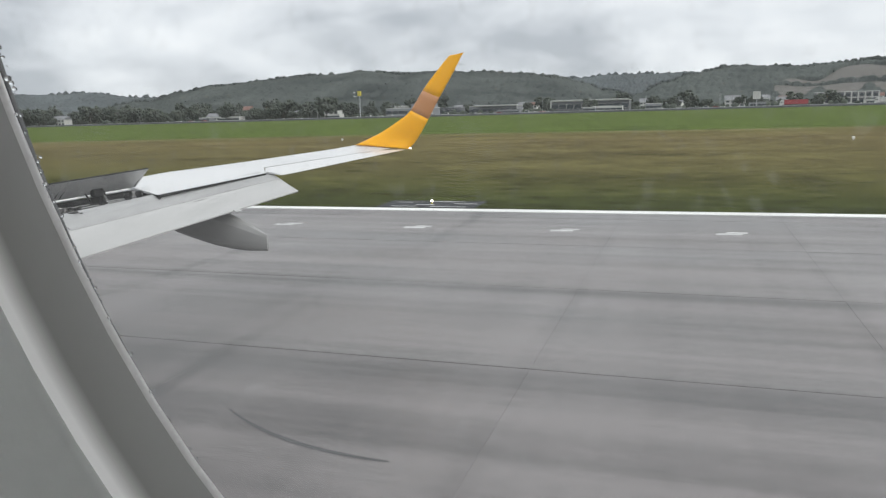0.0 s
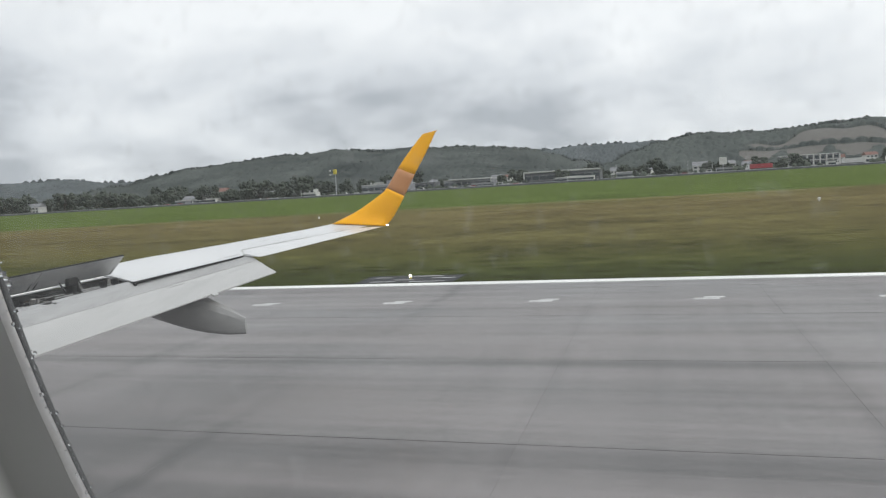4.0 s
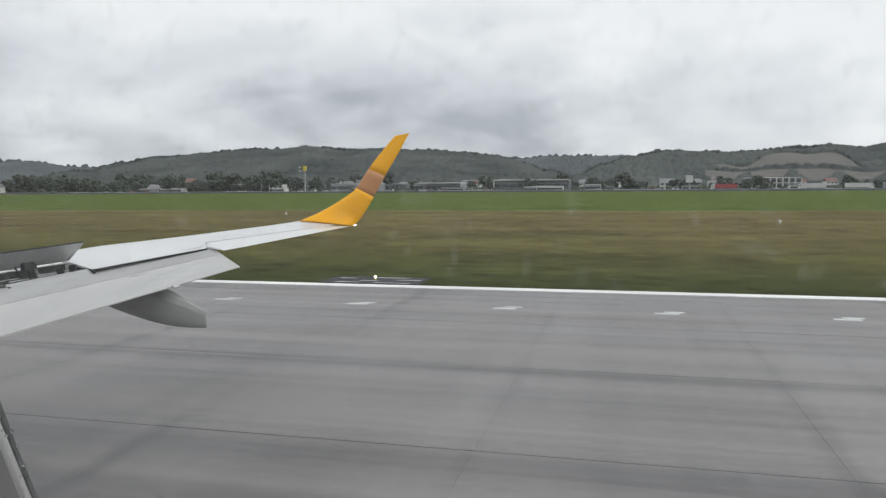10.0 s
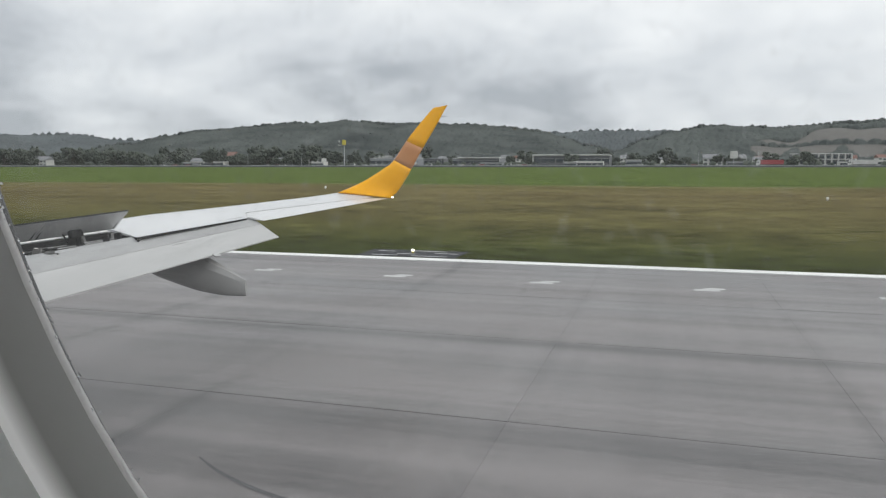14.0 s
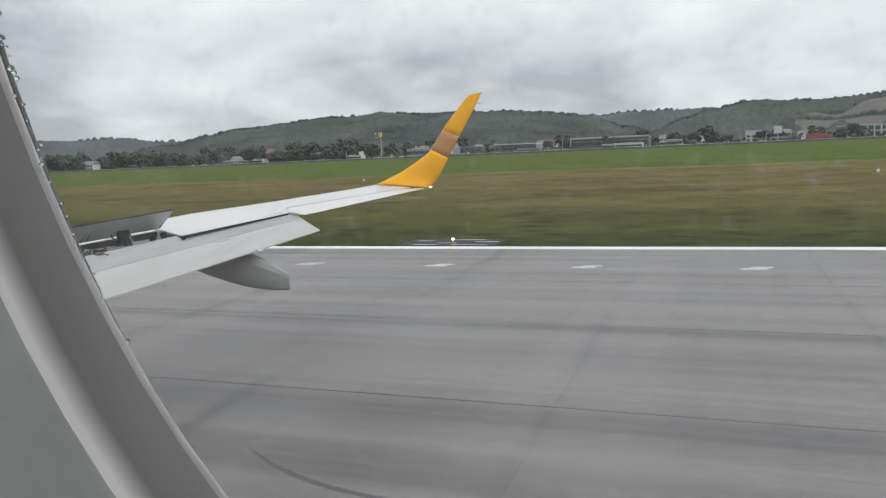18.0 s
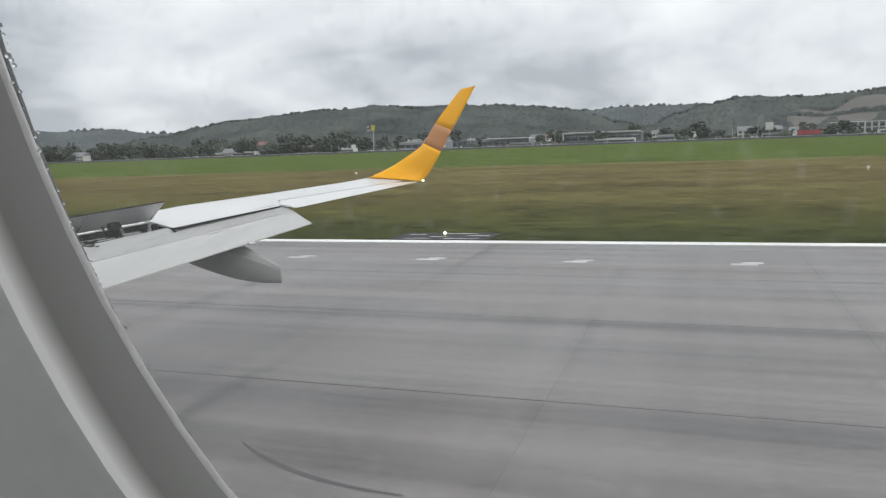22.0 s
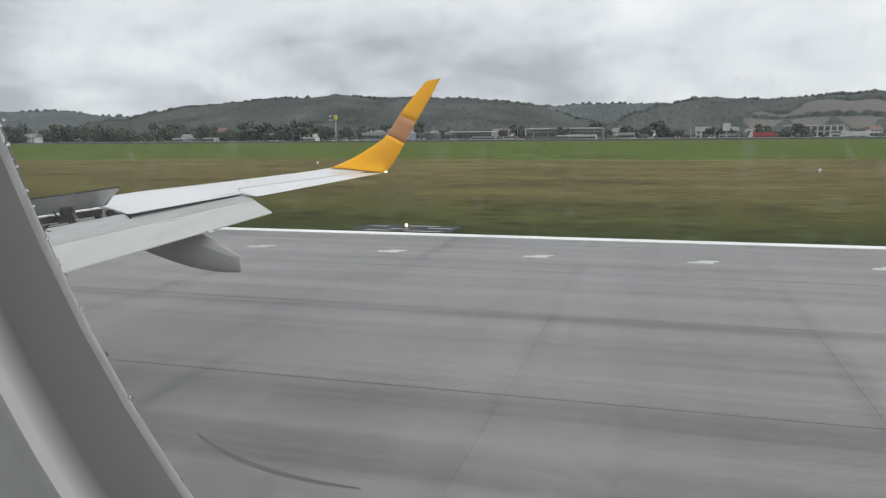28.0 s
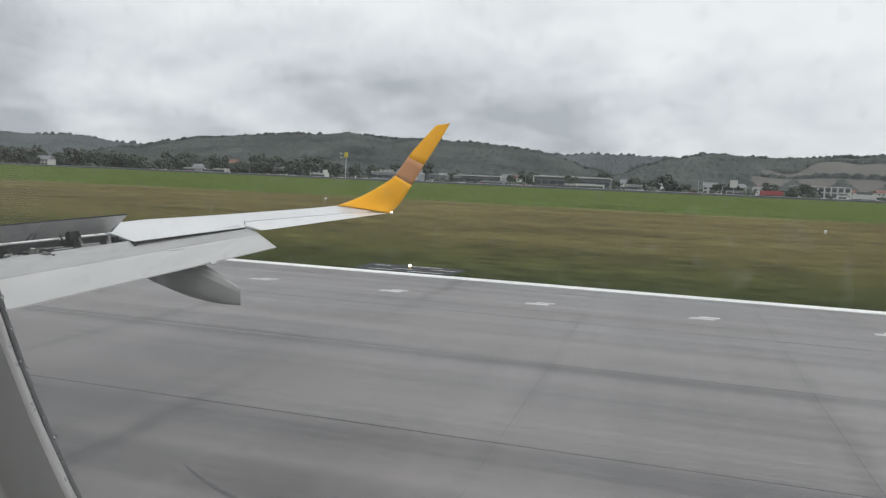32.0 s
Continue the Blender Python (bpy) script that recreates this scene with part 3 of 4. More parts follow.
# flap nose that stows under the wing, its grey standing in for a reflection
def nose_ring(y):
    ring = flap_section(y)
    top = [ring[i] + Vector((0, 0, 0.005)) for i in (2, 3, 4, 5, 6)]
    top[0] = ring[1].lerp(ring[2], 0.85) + Vector((0, 0, 0.005))
    return wring(top + [p - Vector((0, 0, 0.012)) for p in reversed(top)])


skin("flap_nose", [nose_ring(y) for y in (1.75, 4.0, 6.0, 7.0, 8.0, 9.0, 10.0, 10.97)], M_NOSE_TONE, wing, "thin overlay on the flap's nose, greyed for its dull reflection")
part("flap_tab", boxed(-0.06, 0.015, -0.06, 0.06, -0.02, 0.006, bevel=0.006), M_FLAP, wing).matrix_basis = Matrix.Translation(at_wing((-6.36, 9.5, 2.365))) @ pose(0, 0, 0, 0, 25, -8)
bm = bmesh.new()
vs = [bm.verts.new(at_wing(p)) for p in ((-8.68, 5.2, 2.30), (-7.87, 9.05, 2.46), (-7.87, 9.05, 2.715), (-8.68, 5.2, 2.555), (-8.64, 5.2, 2.30), (-7.83, 9.05, 2.46), (-7.83, 9.05, 2.715), (-8.64, 5.2, 2.555))]
for f in ((0, 1, 2, 3), (7, 6, 5, 4), (0, 4, 5, 1), (1, 5, 6, 2), (2, 6, 7, 3), (3, 7, 4, 0)):
    bm.faces.new([vs[i] for i in f])
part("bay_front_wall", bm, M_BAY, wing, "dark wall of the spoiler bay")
# cove wall whose black colour supplies the shadow under the wing's rear edge
bm = bmesh.new()
vs = [bm.verts.new(at_wing(p)) for p in ((-7.08, 8.66, 2.60), (-6.78, 10.93, 2.62), (-6.78, 10.93, 2.79), (-7.10, 8.68, 2.69), (-7.14, 8.66, 2.60), (-6.84, 10.93, 2.62), (-6.84, 10.93, 2.79), (-7.16, 8.68, 2.69))]
for f in ((0, 1, 2, 3), (7, 6, 5, 4), (0, 4, 5, 1), (1, 5, 6, 2), (2, 6, 7, 3), (3, 7, 4, 0)):
    bm.faces.new([vs[i] for i in f])
part("flap_cove", bm, M_TYRE, wing, "cove wall ahead of the flap, black for its shade")
# dark rod added for the shaded gap between wing and flap
part("trailing_seal", rodded(at_wing((-7.065, 8.66, 2.682)), at_wing((-6.735, 10.93, 2.787)), 0.015, 0.013, 6), M_BAY, wing, "black rod standing in for the shaded gap under the trailing edge")
# seam along the flap, flush plates
for y, f, n in ((9.0, 0.45, 0.28),):
    a, d = [flap_section(y + k).copy() for k in (0, n)]
    p, q = [Vector(r[1]).lerp(Vector(r[3]), f) + Vector((0, 0, 0.004)) for r in (a, d)]
    part("flap_seam", rodded(at_wing(p), at_wing(q), 0.004, sides=5), M_SPOILER, wing)

# flap track fairing, a canoe under the flap
FAIR = ((-8.6, 2.32, 2.40, 0.05), (-8.1, 2.16, 2.46, 0.17), (-7.65, 2.04, 2.46, 0.21), (-7.33, 1.935, 2.43, 0.22), (-6.84, 1.80, 2.345, 0.19), (-6.36, 1.735, 2.16, 0.11), (-6.0, 1.74, 1.985, 0.022))
fair = []
for k in range(25):
    u = k / 24 * 6
    i = min(int(u), 5)
    p = [np.array(FAIR[min(max(j, 0), 6)]) for j in (i - 1, i, i + 1, i + 2)]
    f = u - i
    fair.append(0.5 * (2 * p[1] + (p[2] - p[0]) * f + (2 * p[0] - 5 * p[1] + 4 * p[2] - p[3]) * f * f + (3 * p[1] - p[0] - 3 * p[2] + p[3]) * f ** 3))
SECTION = ((0.0, 0.0), (0.35, 0.012), (0.62, 0.05), (0.84, 0.15), (0.96, 0.30), (1.0, 0.48), (0.99, 0.66), (0.94, 0.80), (0.55, 0.985), (0.25, 1.0))
SECTION = SECTION + tuple((-u, v) for u, v in SECTION[:0:-1])
rings = []
for x, z0, z1, w in fair:
    rings.append(wring([(x, 9.66 + w * u, z0 + (z1 - z0) * v) for u, v in SECTION]))
ob = skin("flap_fairing", rings, M_GREY, wing, "grey flap track fairing", smooth=True)
for e in ob.data.edges:
    a, d = sorted(e.vertices)
    if d - a == len(SECTION) and a % len(SECTION) in (7, 8, 11, 12):
        e.use_edge_sharp = True

# raised spoilers, each a thin panel hinged along its front edge
def spoiler(y0, y1):
    def hinge(y):
        return Vector((-7.843 - 0.2 * (9.087 - y), y, 2.772 - 0.044 * (9.087 - y)))

    def tip(y):
        return Vector((-7.589 - 0.2 * (9.107 - y), y + 0.02, 3.036 - 0.052 * (9.107 - y)))
    a, c, d, e = hinge(y0), hinge(y1), tip(y1), tip(y0)
    n = (c - a).cross(e - a).normalized() * 0.035
    bm = bmesh.new()
    lo = [bm.verts.new(at_wing(p)) for p in (a, c, d, e)]
    hi = [bm.verts.new(at_wing(p + n * (0.45 if i < 2 else 0.35))) for i, p in enumerate((a, c, d, e))]
    bm.faces.new(lo), bm.faces.new(hi[::-1])
    for i in range(4):
        bm.faces.new((lo[i], lo[(i + 1) % 4], hi[(i + 1) % 4], hi[i]))
    ob = part("spoiler", bm, M_SPOILER, wing, "raised grey spoiler panel")
    rib = bmesh.new()
    rod(rib, at_wing(tip(y0) + (tip(y1) - tip(y0)) * 0.004), at_wing(tip(y1)), 0.012, sides=6)
    part("edge_seal", rib, M_BAY, ob, "dark rubber edge seal")
    lower = bmesh.new()
    rod(lower, at_wing(hinge(y0).lerp(tip(y0), 0.10)), at_wing(hinge(y1).lerp(tip(y1), 0.10)), 0.007, sides=5)
    part("panel_seam", lower, M_BAY, ob)
    for f in (0.03, 0.97):
        y = y0 + (y1 - y0) * f
        part("panel_rib", rodded(at_wing(hinge(y).lerp(tip(y), 0.06)), at_wing(hinge(y).lerp(tip(y), 0.80)), 0.022, 0.010, 6), M_BAY, ob)
    for f in (0.45,):
        y = y0 + (y1 - y0) * f
        h = hinge(y)
        part("hinge_bracket", boxed(-0.03, 0.05, -0.09, 0.09, -0.06, 0.045, bevel=0.008), M_BAY, ob).matrix_basis = Matrix.Translation(at_wing(h + Vector((0.06, 0, 0.02))))
        for k in (-0.16, 0.14):
            part("hinge_arm", rodded(at_wing(h + Vector((0.10, k, -0.10))), at_wing(hinge(y + k).lerp(tip(y + k), 0.12)), 0.016, 0.010, 6), M_BAY, ob)


spoiler(7.83, 9.087)
spoiler(6.50, 7.824)
spoiler(5.2, 6.494)
# the bay under them: floor, front wall, white stand-in strips, rods and actuators
bm = bmesh.new()
vs = [bm.verts.new(at_wing(p)) for p in ((-8.66, 5.2, 2.28), (-7.5, 5.2, 2.20), (-7.10, 8.9, 2.40), (-7.84, 9.04, 2.48), (-8.66, 5.2, 2.22), (-7.5, 5.2, 2.14), (-7.10, 8.9, 2.34), (-7.84, 9.04, 2.42))]
for f in ((0, 1, 2, 3), (7, 6, 5, 4), (0, 4, 5, 1), (1, 5, 6, 2), (2, 6, 7, 3), (3, 7, 4, 0)):
    bm.faces.new([vs[i] for i in f])
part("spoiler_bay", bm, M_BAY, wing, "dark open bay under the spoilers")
# added strips, extra white to pass for lit skin showing under the spoilers
for f0, f1 in ((0.02, 0.30), (0.33, 0.60), (0.635, 0.785), (0.82, 0.955), (0.97, 0.999)):
    a, d = [Vector((-8.66, 5.2, 2.570)).lerp(Vector((-7.88, 9.04, 2.725)), f) for f in (f0, f1)]
    bm = bmesh.new()
    lo = [bm.verts.new(at_wing(p + Vector(o))) for p, o in ((a, (-0.02, 0, 0.004)), (d, (-0.02, 0, 0.004)), (d, (-0.15, 0, 0.046)), (a, (-0.15, 0, 0.046)))]
    hi = [bm.verts.new(at_wing(p + Vector(o))) for p, o in ((a, (-0.03, 0, -0.02)), (d, (-0.03, 0, -0.02)), (d, (-0.17, 0, -0.02)), (a, (-0.17, 0, -0.02)))]
    bm.faces.new(lo), bm.faces.new(hi[::-1])
    for k in range(4):
        bm.faces.new((lo[k], lo[(k + 1) % 4], hi[(k + 1) % 4], hi[k]))
    part("hinge_strip", bm, M_LINE, wing, "white strip standing in for lit wing skin beyond the hinge")
bm = bmesh.new()
vs = [bm.verts.new(at_wing(p)) for p in ((-7.88, 9.08, 2.40), (-7.06, 8.63, 2.36), (-7.06, 8.63, 2.685), (-7.88, 9.08, 2.715), (-7.88, 9.13, 2.40), (-7.06, 8.68, 2.36), (-7.06, 8.68, 2.685), (-7.88, 9.13, 2.715))]
for f in ((0, 1, 2, 3), (7, 6, 5, 4), (0, 4, 5, 1), (1, 5, 6, 2), (2, 6, 7, 3), (3, 7, 4, 0)):
    bm.faces.new([vs[i] for i in f])
part("bay_end_wall", bm, M_BAY, wing, "dark end wall of the spoiler bay")
rng = random.Random(11)
for k in range(120):
    f = rng.uniform(0.2, 0.99)
    x, y = -8.52 + 0.70 * f + rng.uniform(0.06, 0.55), 5.4 + 3.5 * f
    z = 2.31 + 0.23 * f
    a = Vector((x, y, z + rng.uniform(0.02, 0.15)))
    if k % 5 == 0:
        # small bracket
        w = rng.uniform(0.02, 0.05)
        bm = boxed(-w, w, -w * 0.5, w * 0.5, 0, rng.uniform(0.05, 0.14), bevel=0.006)
        ob = part("bay_bracket", bm, (M_BAY, M_STEEL, M_BAY)[k // 5 % 3], wing)
        ob.matrix_basis = Matrix.Translation(at_wing(a)) @ pose(0, 0, 0, rng.uniform(-15, 15), rng.uniform(-15, 15), rng.uniform(0, 90))
        continue
    along = Vector((0.2, 1.0, 0.04)) if k % 2 else Vector((1.0, rng.uniform(-0.6, 0.6), rng.uniform(-0.1, 0.3)))
    d = a + along.normalized() * rng.uniform(0.12, 0.5)
    d.x, d.y = min(d.x, -7.15 - 0.12 * (8.7 - d.y)), min(d.y, 8.8)
    bm = bmesh.new()
    rod(bm, at_wing(a), at_wing(d), rng.choice((0.005, 0.007, 0.010, 0.016)), sides=6)
    part("control_rod", bm, (M_STEEL, M_BAY, M_DARK_STEEL, M_SPOILER)[k % 4], wing)
for y in (5.85, 7.15, 8.4):
    x = -8.2 - 0.2 * (8.4 - y)
    bm = boxed(-0.10, 0.16, -0.09, 0.09, -0.02, 0.10, bevel=0.02)
    rod(bm, (0.0, 0, 0.05), (-0.12, 0.02, 0.20), 0.03, sides=8)
    part("spoiler_actuator", bm, M_DARK_STEEL, wing).matrix_basis = Matrix.Translation(at_wing((x + 0.5, y, 2.50 - 0.05 * (8.4 - y))))

# winglet, in sections from the bend to the tip
WL = (((-7.046, 15.2, 3.055), (-5.964, 15.62, 2.93)), ((-6.56, 15.5, 3.298), (-5.86, 15.78, 3.051)), ((-6.093, 15.7, 3.611), (-5.713, 15.83, 3.266)), ((-5.918, 15.78, 3.775), (-5.539, 15.88, 3.57)), ((-5.648, 15.87, 4.203), (-5.289, 15.95, 4.037)), ((-5.37, 15.97, 4.58), (-4.988, 16.02, 4.551)), ((-5.10, 16.05, 4.905), (-4.79, 16.09, 4.93)), ((-5.05, 16.06, 4.93), (-4.731, 16.1, 5.001)))


def wl_at(u, k):
    """A point of the winglet's front (k = 0) or rear edge, smooth along its height."""
    i = min(int(u), 6)
    p = [Vector(WL[min(max(j, 0), 7)][k]) for j in (i - 1, i, i + 1, i + 2)]
    f = u - i
    return 0.5 * (2 * p[1] + (p[2] - p[0]) * f + (2 * p[0] - 5 * p[1] + 4 * p[2] - p[3]) * f * f + (3 * p[1] - p[0] - 3 * p[2] + p[3]) * f ** 3)


def wl_ring(u):
    return aerofoil(wl_at(u, 0), wl_at(u, 1), 0.09 - 0.011 * u, up=(0.1, -1.0, 0.35 - 0.05 * u))


def wl_rings(u0, u1):
    n = max(2, int((u1 - u0) * 4))
    return [wring(wl_ring(u0 + (u1 - u0) * k / n)) for k in range(n + 1)]


skin("winglet_base", wl_rings(0, 3), M_YELLOW, wing, "glossy yellow winglet root", smooth=True)
skin("winglet_band", wl_rings(3, 4), M_TAN, wing, "tan band across the winglet", smooth=True)
skin("winglet_top", wl_rings(4, 6.999), M_YELLOW, wing, "glossy yellow winglet top", smooth=True)
bm = bmesh.new()
bmesh.ops.create_uvsphere(bm, u_segments=10, v_segments=6, radius=0.019, matrix=Matrix.Translation(at_wing((-5.93, 15.70, 2.945))) @ Matrix.Diagonal((1.6, 0.8, 0.8, 1)))
part("tail_light", bm, M_NAV, wing, "lit white wingtip light", smooth=True)
for p in ((-4.90, 16.06, 4.75), (-5.02, 16.03, 4.48), (-5.25, 15.97, 4.10), (-6.2, 13.6, 2.84)):
    part("static_wick", rodded(at_wing(p), at_wing((p[0] + 0.16, p[1] + 0.03, p[2] - 0.01)), 0.005, 0.002, 5), M_BAY, wing)

# ---- cabin window ----
def outline(grow, y, n=72):
    """The window's rounded outline, wider by grow metres."""
    ring = []
    for k in range(n):
        a = math.tau * k / n
        ca, sa = math.cos(a), math.sin(a)
        wide = (0.16 if ca < 0 else 0.19) + grow
        p = 1.114 if ca < 0 else 0.78
        ring.append(Vector((-0.0388 + wide * math.copysign(abs(ca) ** p, ca), y, 3.892 + (0.298 + grow) * math.copysign(abs(sa) ** p, sa))))
    return ring


# shading painted by depth: dark hollow, mid grey at the pane, light-catching pale lip
nt = M_SHADED_MOULDING.node_tree
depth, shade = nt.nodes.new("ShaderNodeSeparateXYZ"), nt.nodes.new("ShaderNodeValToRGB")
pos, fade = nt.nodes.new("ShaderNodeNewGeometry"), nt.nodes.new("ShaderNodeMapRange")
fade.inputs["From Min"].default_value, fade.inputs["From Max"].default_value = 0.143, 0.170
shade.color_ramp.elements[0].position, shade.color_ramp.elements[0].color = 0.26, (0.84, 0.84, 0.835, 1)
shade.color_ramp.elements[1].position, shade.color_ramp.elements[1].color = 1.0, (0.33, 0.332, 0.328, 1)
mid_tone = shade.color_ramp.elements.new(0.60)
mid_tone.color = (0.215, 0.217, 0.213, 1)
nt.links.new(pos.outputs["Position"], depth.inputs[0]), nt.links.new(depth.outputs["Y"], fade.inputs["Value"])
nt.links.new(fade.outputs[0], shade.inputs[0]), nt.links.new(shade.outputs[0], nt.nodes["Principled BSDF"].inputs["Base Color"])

window = thing("cabin_window", "cabin window in a moulded grey plastic surround, wet at its rim", "window", (-0.04, 0.17, 3.55), kind="structure")
CI = window.matrix_basis.inverted()


def ring_skin(name, profile, mat, label, smooth=True, lower=0.0):
    verts, faces = loft([[CI @ (p - Vector((0, 0, lower))) for p in outline(g, y)] for g, y in profile], closed_ends=False)
    bm = bmesh.new()
    vs = [bm.verts.new(v) for v in verts]
    for f in faces:
        bm.faces.new([vs[i] for i in f])
    return part(name, bm, mat, window, label, smooth=smooth)


ring_skin("outer_seal", ((0.045, 0.198), (0.0228, 0.196), (0.0212, 0.1948), (0.0209, 0.1938), (0.0212, 0.1928), (0.0228, 0.1920), (0.034, 0.1915)), M_OUTER_SEAL, "dark rubber seal of the outer pane", lower=0.008)
ring_skin("rubber_seal", ((0.018, 0.185), (0.006, 0.1765), (0.0008, 0.1714), (0.0, 0.1704), (0.0001, 0.1698), (0.0006, 0.1693), (0.0012, 0.1691)), M_SEAL, "pale rubber seal")
ring_skin("reveal", ((0.0012, 0.1691), (0.0024, 0.1682), (0.0046, 0.1664), (0.0066, 0.1645), (0.0082, 0.1626), (0.0094, 0.1606), (0.0100, 0.1590), (0.0102, 0.1576), (0.0101, 0.1562), (0.0098, 0.1548)), M_SHADED_MOULDING, "moulded reveal, shading painted from dark hollow to pale lip")
ring_skin("lip", ((0.0098, 0.1548), (0.0092, 0.1530), (0.0083, 0.1508), (0.0071, 0.1484), (0.0057, 0.1461), (0.0044, 0.1446), (0.0033, 0.1437), (0.0028, 0.1433)), M_SHADED_MOULDING, "rounded lip, painted pale for the light it catches")
ring_skin("frame_face", ((0.0028, 0.1433), (0.0033, 0.1430), (0.006, 0.1428), (0.03, 0.1426), (0.05, 0.1424)), M_PANEL, "moulded grey plastic frame")
ring_skin("side_panel", ((0.05, 0.1424), (0.30, 0.142), (0.85, 0.1415), (0.85, 0.20), (0.05, 0.20), (0.05, 0.1424)), M_PANEL, "grey plastic side panel", smooth=False)
bm = bmesh.new()
pane = [[CI @ p for p in outline(0.03, y)] for y in (0.186, 0.190)]
pv = [[bm.verts.new(p) for p in ring] for ring in pane]
bm.faces.new(pv[0]), bm.faces.new(pv[1][::-1])
for k in range(72):
    bm.faces.new((pv[0][k], pv[1][k], pv[1][(k + 1) % 72], pv[0][(k + 1) % 72]))
M_PANE = bpy.data.materials.new("window_acrylic")
M_PANE.use_nodes = True
nt = M_PANE.node_tree
nt.nodes.clear()
mo = nt.nodes.new("ShaderNodeOutputMaterial")
tr, gl, mx, fr = nt.nodes.new("ShaderNodeBsdfTransparent"), nt.nodes.new("ShaderNodeBsdfGlossy"), nt.nodes.new("ShaderNodeMixShader"), nt.nodes.new("ShaderNodeFresnel")
tr.inputs[0].default_value = (0.985, 0.99, 0.99, 1)
gl.inputs["Roughness"].default_value = 0.02
fr.inputs["IOR"].default_value = 1.2
# dried rain scatters a little daylight; the even veil also stands in for haze
sc, veil, smear, pt, pm = nt.nodes.new("ShaderNodeBsdfTranslucent"), nt.nodes.new("ShaderNodeMixShader"), nt.nodes.new("ShaderNodeTexNoise"), nt.nodes.new("ShaderNodeTexCoord"), nt.nodes.new("ShaderNodeMapping")
sc.inputs[0].default_value = (0.95, 0.96, 0.97, 1)
pm.inputs["Scale"].default_value = (1.0, 1.0, 0.75)
smear.inputs["Scale"].default_value, smear.inputs["Detail"].default_value = 230.0, 3.0
mr = nt.nodes.new("ShaderNodeMapRange")
mr.inputs["From Min"].default_value, mr.inputs["From Max"].default_value = 0.60, 0.80
mr.inputs["To Min"].default_value, mr.inputs["To Max"].default_value = 0.024, 0.105
nt.links.new(pt.outputs["Object"], pm.inputs[0]), nt.links.new(pm.outputs[0], smear.inputs["Vector"]), nt.links.new(smear.outputs["Fac"], mr.inputs["Value"])
nt.links.new(mr.outputs[0], veil.inputs[0]), nt.links.new(tr.outputs[0], veil.inputs[1]), nt.links.new(sc.outputs[0], veil.inputs[2])
nt.links.new(fr.outputs[0], mx.inputs[0]), nt.links.new(veil.outputs[0], mx.inputs[1]), nt.links.new(gl.outputs[0], mx.inputs[2]), nt.links.new(mx.outputs[0], mo.inputs[0])
ob = part("pane", bm, M_PANE, window, "clear acrylic pane")
ob.visible_shadow = False
# drops along the rim
M_DROP = material("water_drop", (0.95, 0.96, 0.97), 0.1, vary=0.02, scale=200)
M_DROP.node_tree.nodes["Principled BSDF"].inputs["Transmission Weight"].default_value = 1.0
M_DROP.node_tree.nodes["Principled BSDF"].inputs["IOR"].default_value = 1.33
rng = random.Random(4)
rim = [p - Vector((0, 0, 0.008)) for p in outline(0.0206, 0.1930, 720)]
cs, ss = [], []
for k in range(720):
    if rng.random() < 0.8:
        p = rim[k]
        cs.append(CI @ (p + Vector((0.0004 + abs(rng.gauss(0, 0.0012)), 0, rng.gauss(0, 0.0008)))))
        ss.append(rng.choice((0.0004, 0.0006, 0.0009, 0.0013)) * (1.0 if p.z > 3.76 else 0.55))
# beads along the inner seal
for p in outline(0.0001, 0.1703, 900):
    if p.z > 3.66 and rng.random() < 0.45:
        cs.append(CI @ (p + Vector((rng.uniform(0.0, 0.0005), rng.uniform(0, 0.0008), 0))))
        ss.append(rng.choice((0.0002, 0.0003, 0.0004, 0.0006)))
# spatter on the outer pane near the rim
heart = Vector((-0.0388, 0.193, 3.883))
for k in range(420):
    p = rim[rng.randrange(720)]
    if p.z > 3.73:
        cs.append(CI @ (p + (heart - p).normalized() * abs(rng.gauss(0.0005, 0.0035))))
        ss.append(rng.choice((0.0003, 0.0004, 0.0006, 0.0009)))
me = clumps("water_drops", cs, ss, M_DROP, 8)
tagged(put("water_drops", me, None, m=window.matrix_basis.copy()), "small water drops along the window rim", "water drops", kind="stuff")

# ---- cabin round the camera ----
cabin = thing("cabin_shell", "plain pale airliner cabin wall, floor and ceiling", "cabin", (0, -1.4, 2.75), kind="structure")
for name, b in (("fuselage_belly", (-14, 3, -1.95, 1.62, -1.35, -0.07)), ("cabin_floor", (-3, 3, -1.9, 1.6, -0.06, 0.0)), ("cabin_ceiling", (-3, 3, -1.9, 1.6, 2.15, 2.2)), ("cabin_far_wall", (-3, 3, -1.95, -1.9, -0.06, 2.2)), ("cabin_front_wall", (-3.05, -3, -1.95, 1.6, -0.06, 2.2)), ("cabin_rear_wall", (3, 3.05, -1.95, 1.6, -0.06, 2.2)),
                ("cabin_side_wall", (-3, -0.65, 1.601, 1.63, 0, 2.15)), ("cabin_side_wall", (0.6, 3, 1.601, 1.63, 0, 2.15)), ("cabin_side_wall", (-0.65, 0.6, 1.601, 1.63, 0, 0.55)), ("cabin_side_wall", (-0.65, 0.6, 1.601, 1.63, 1.65, 2.15))):
    part(name, boxed(*b), M_CABIN, cabin)
# unseen glowing panel, added as fill for the plastic round the window
lamp = part("ceiling_light", boxed(-2.6, 2.6, -0.15, 0.15, 2.12, 2.145), glowing("cabin_fill_light", (0.97, 0.99, 1.0), 4.3), cabin, "long unseen ceiling glow, added to brighten the window surround")

# ---- runway details ----
def mark(name, x0, x1, y0, y1, z=0.004):
    return part(name, boxed(x0, x1, y0, y1, -0.012, z), M_WORN, runway)


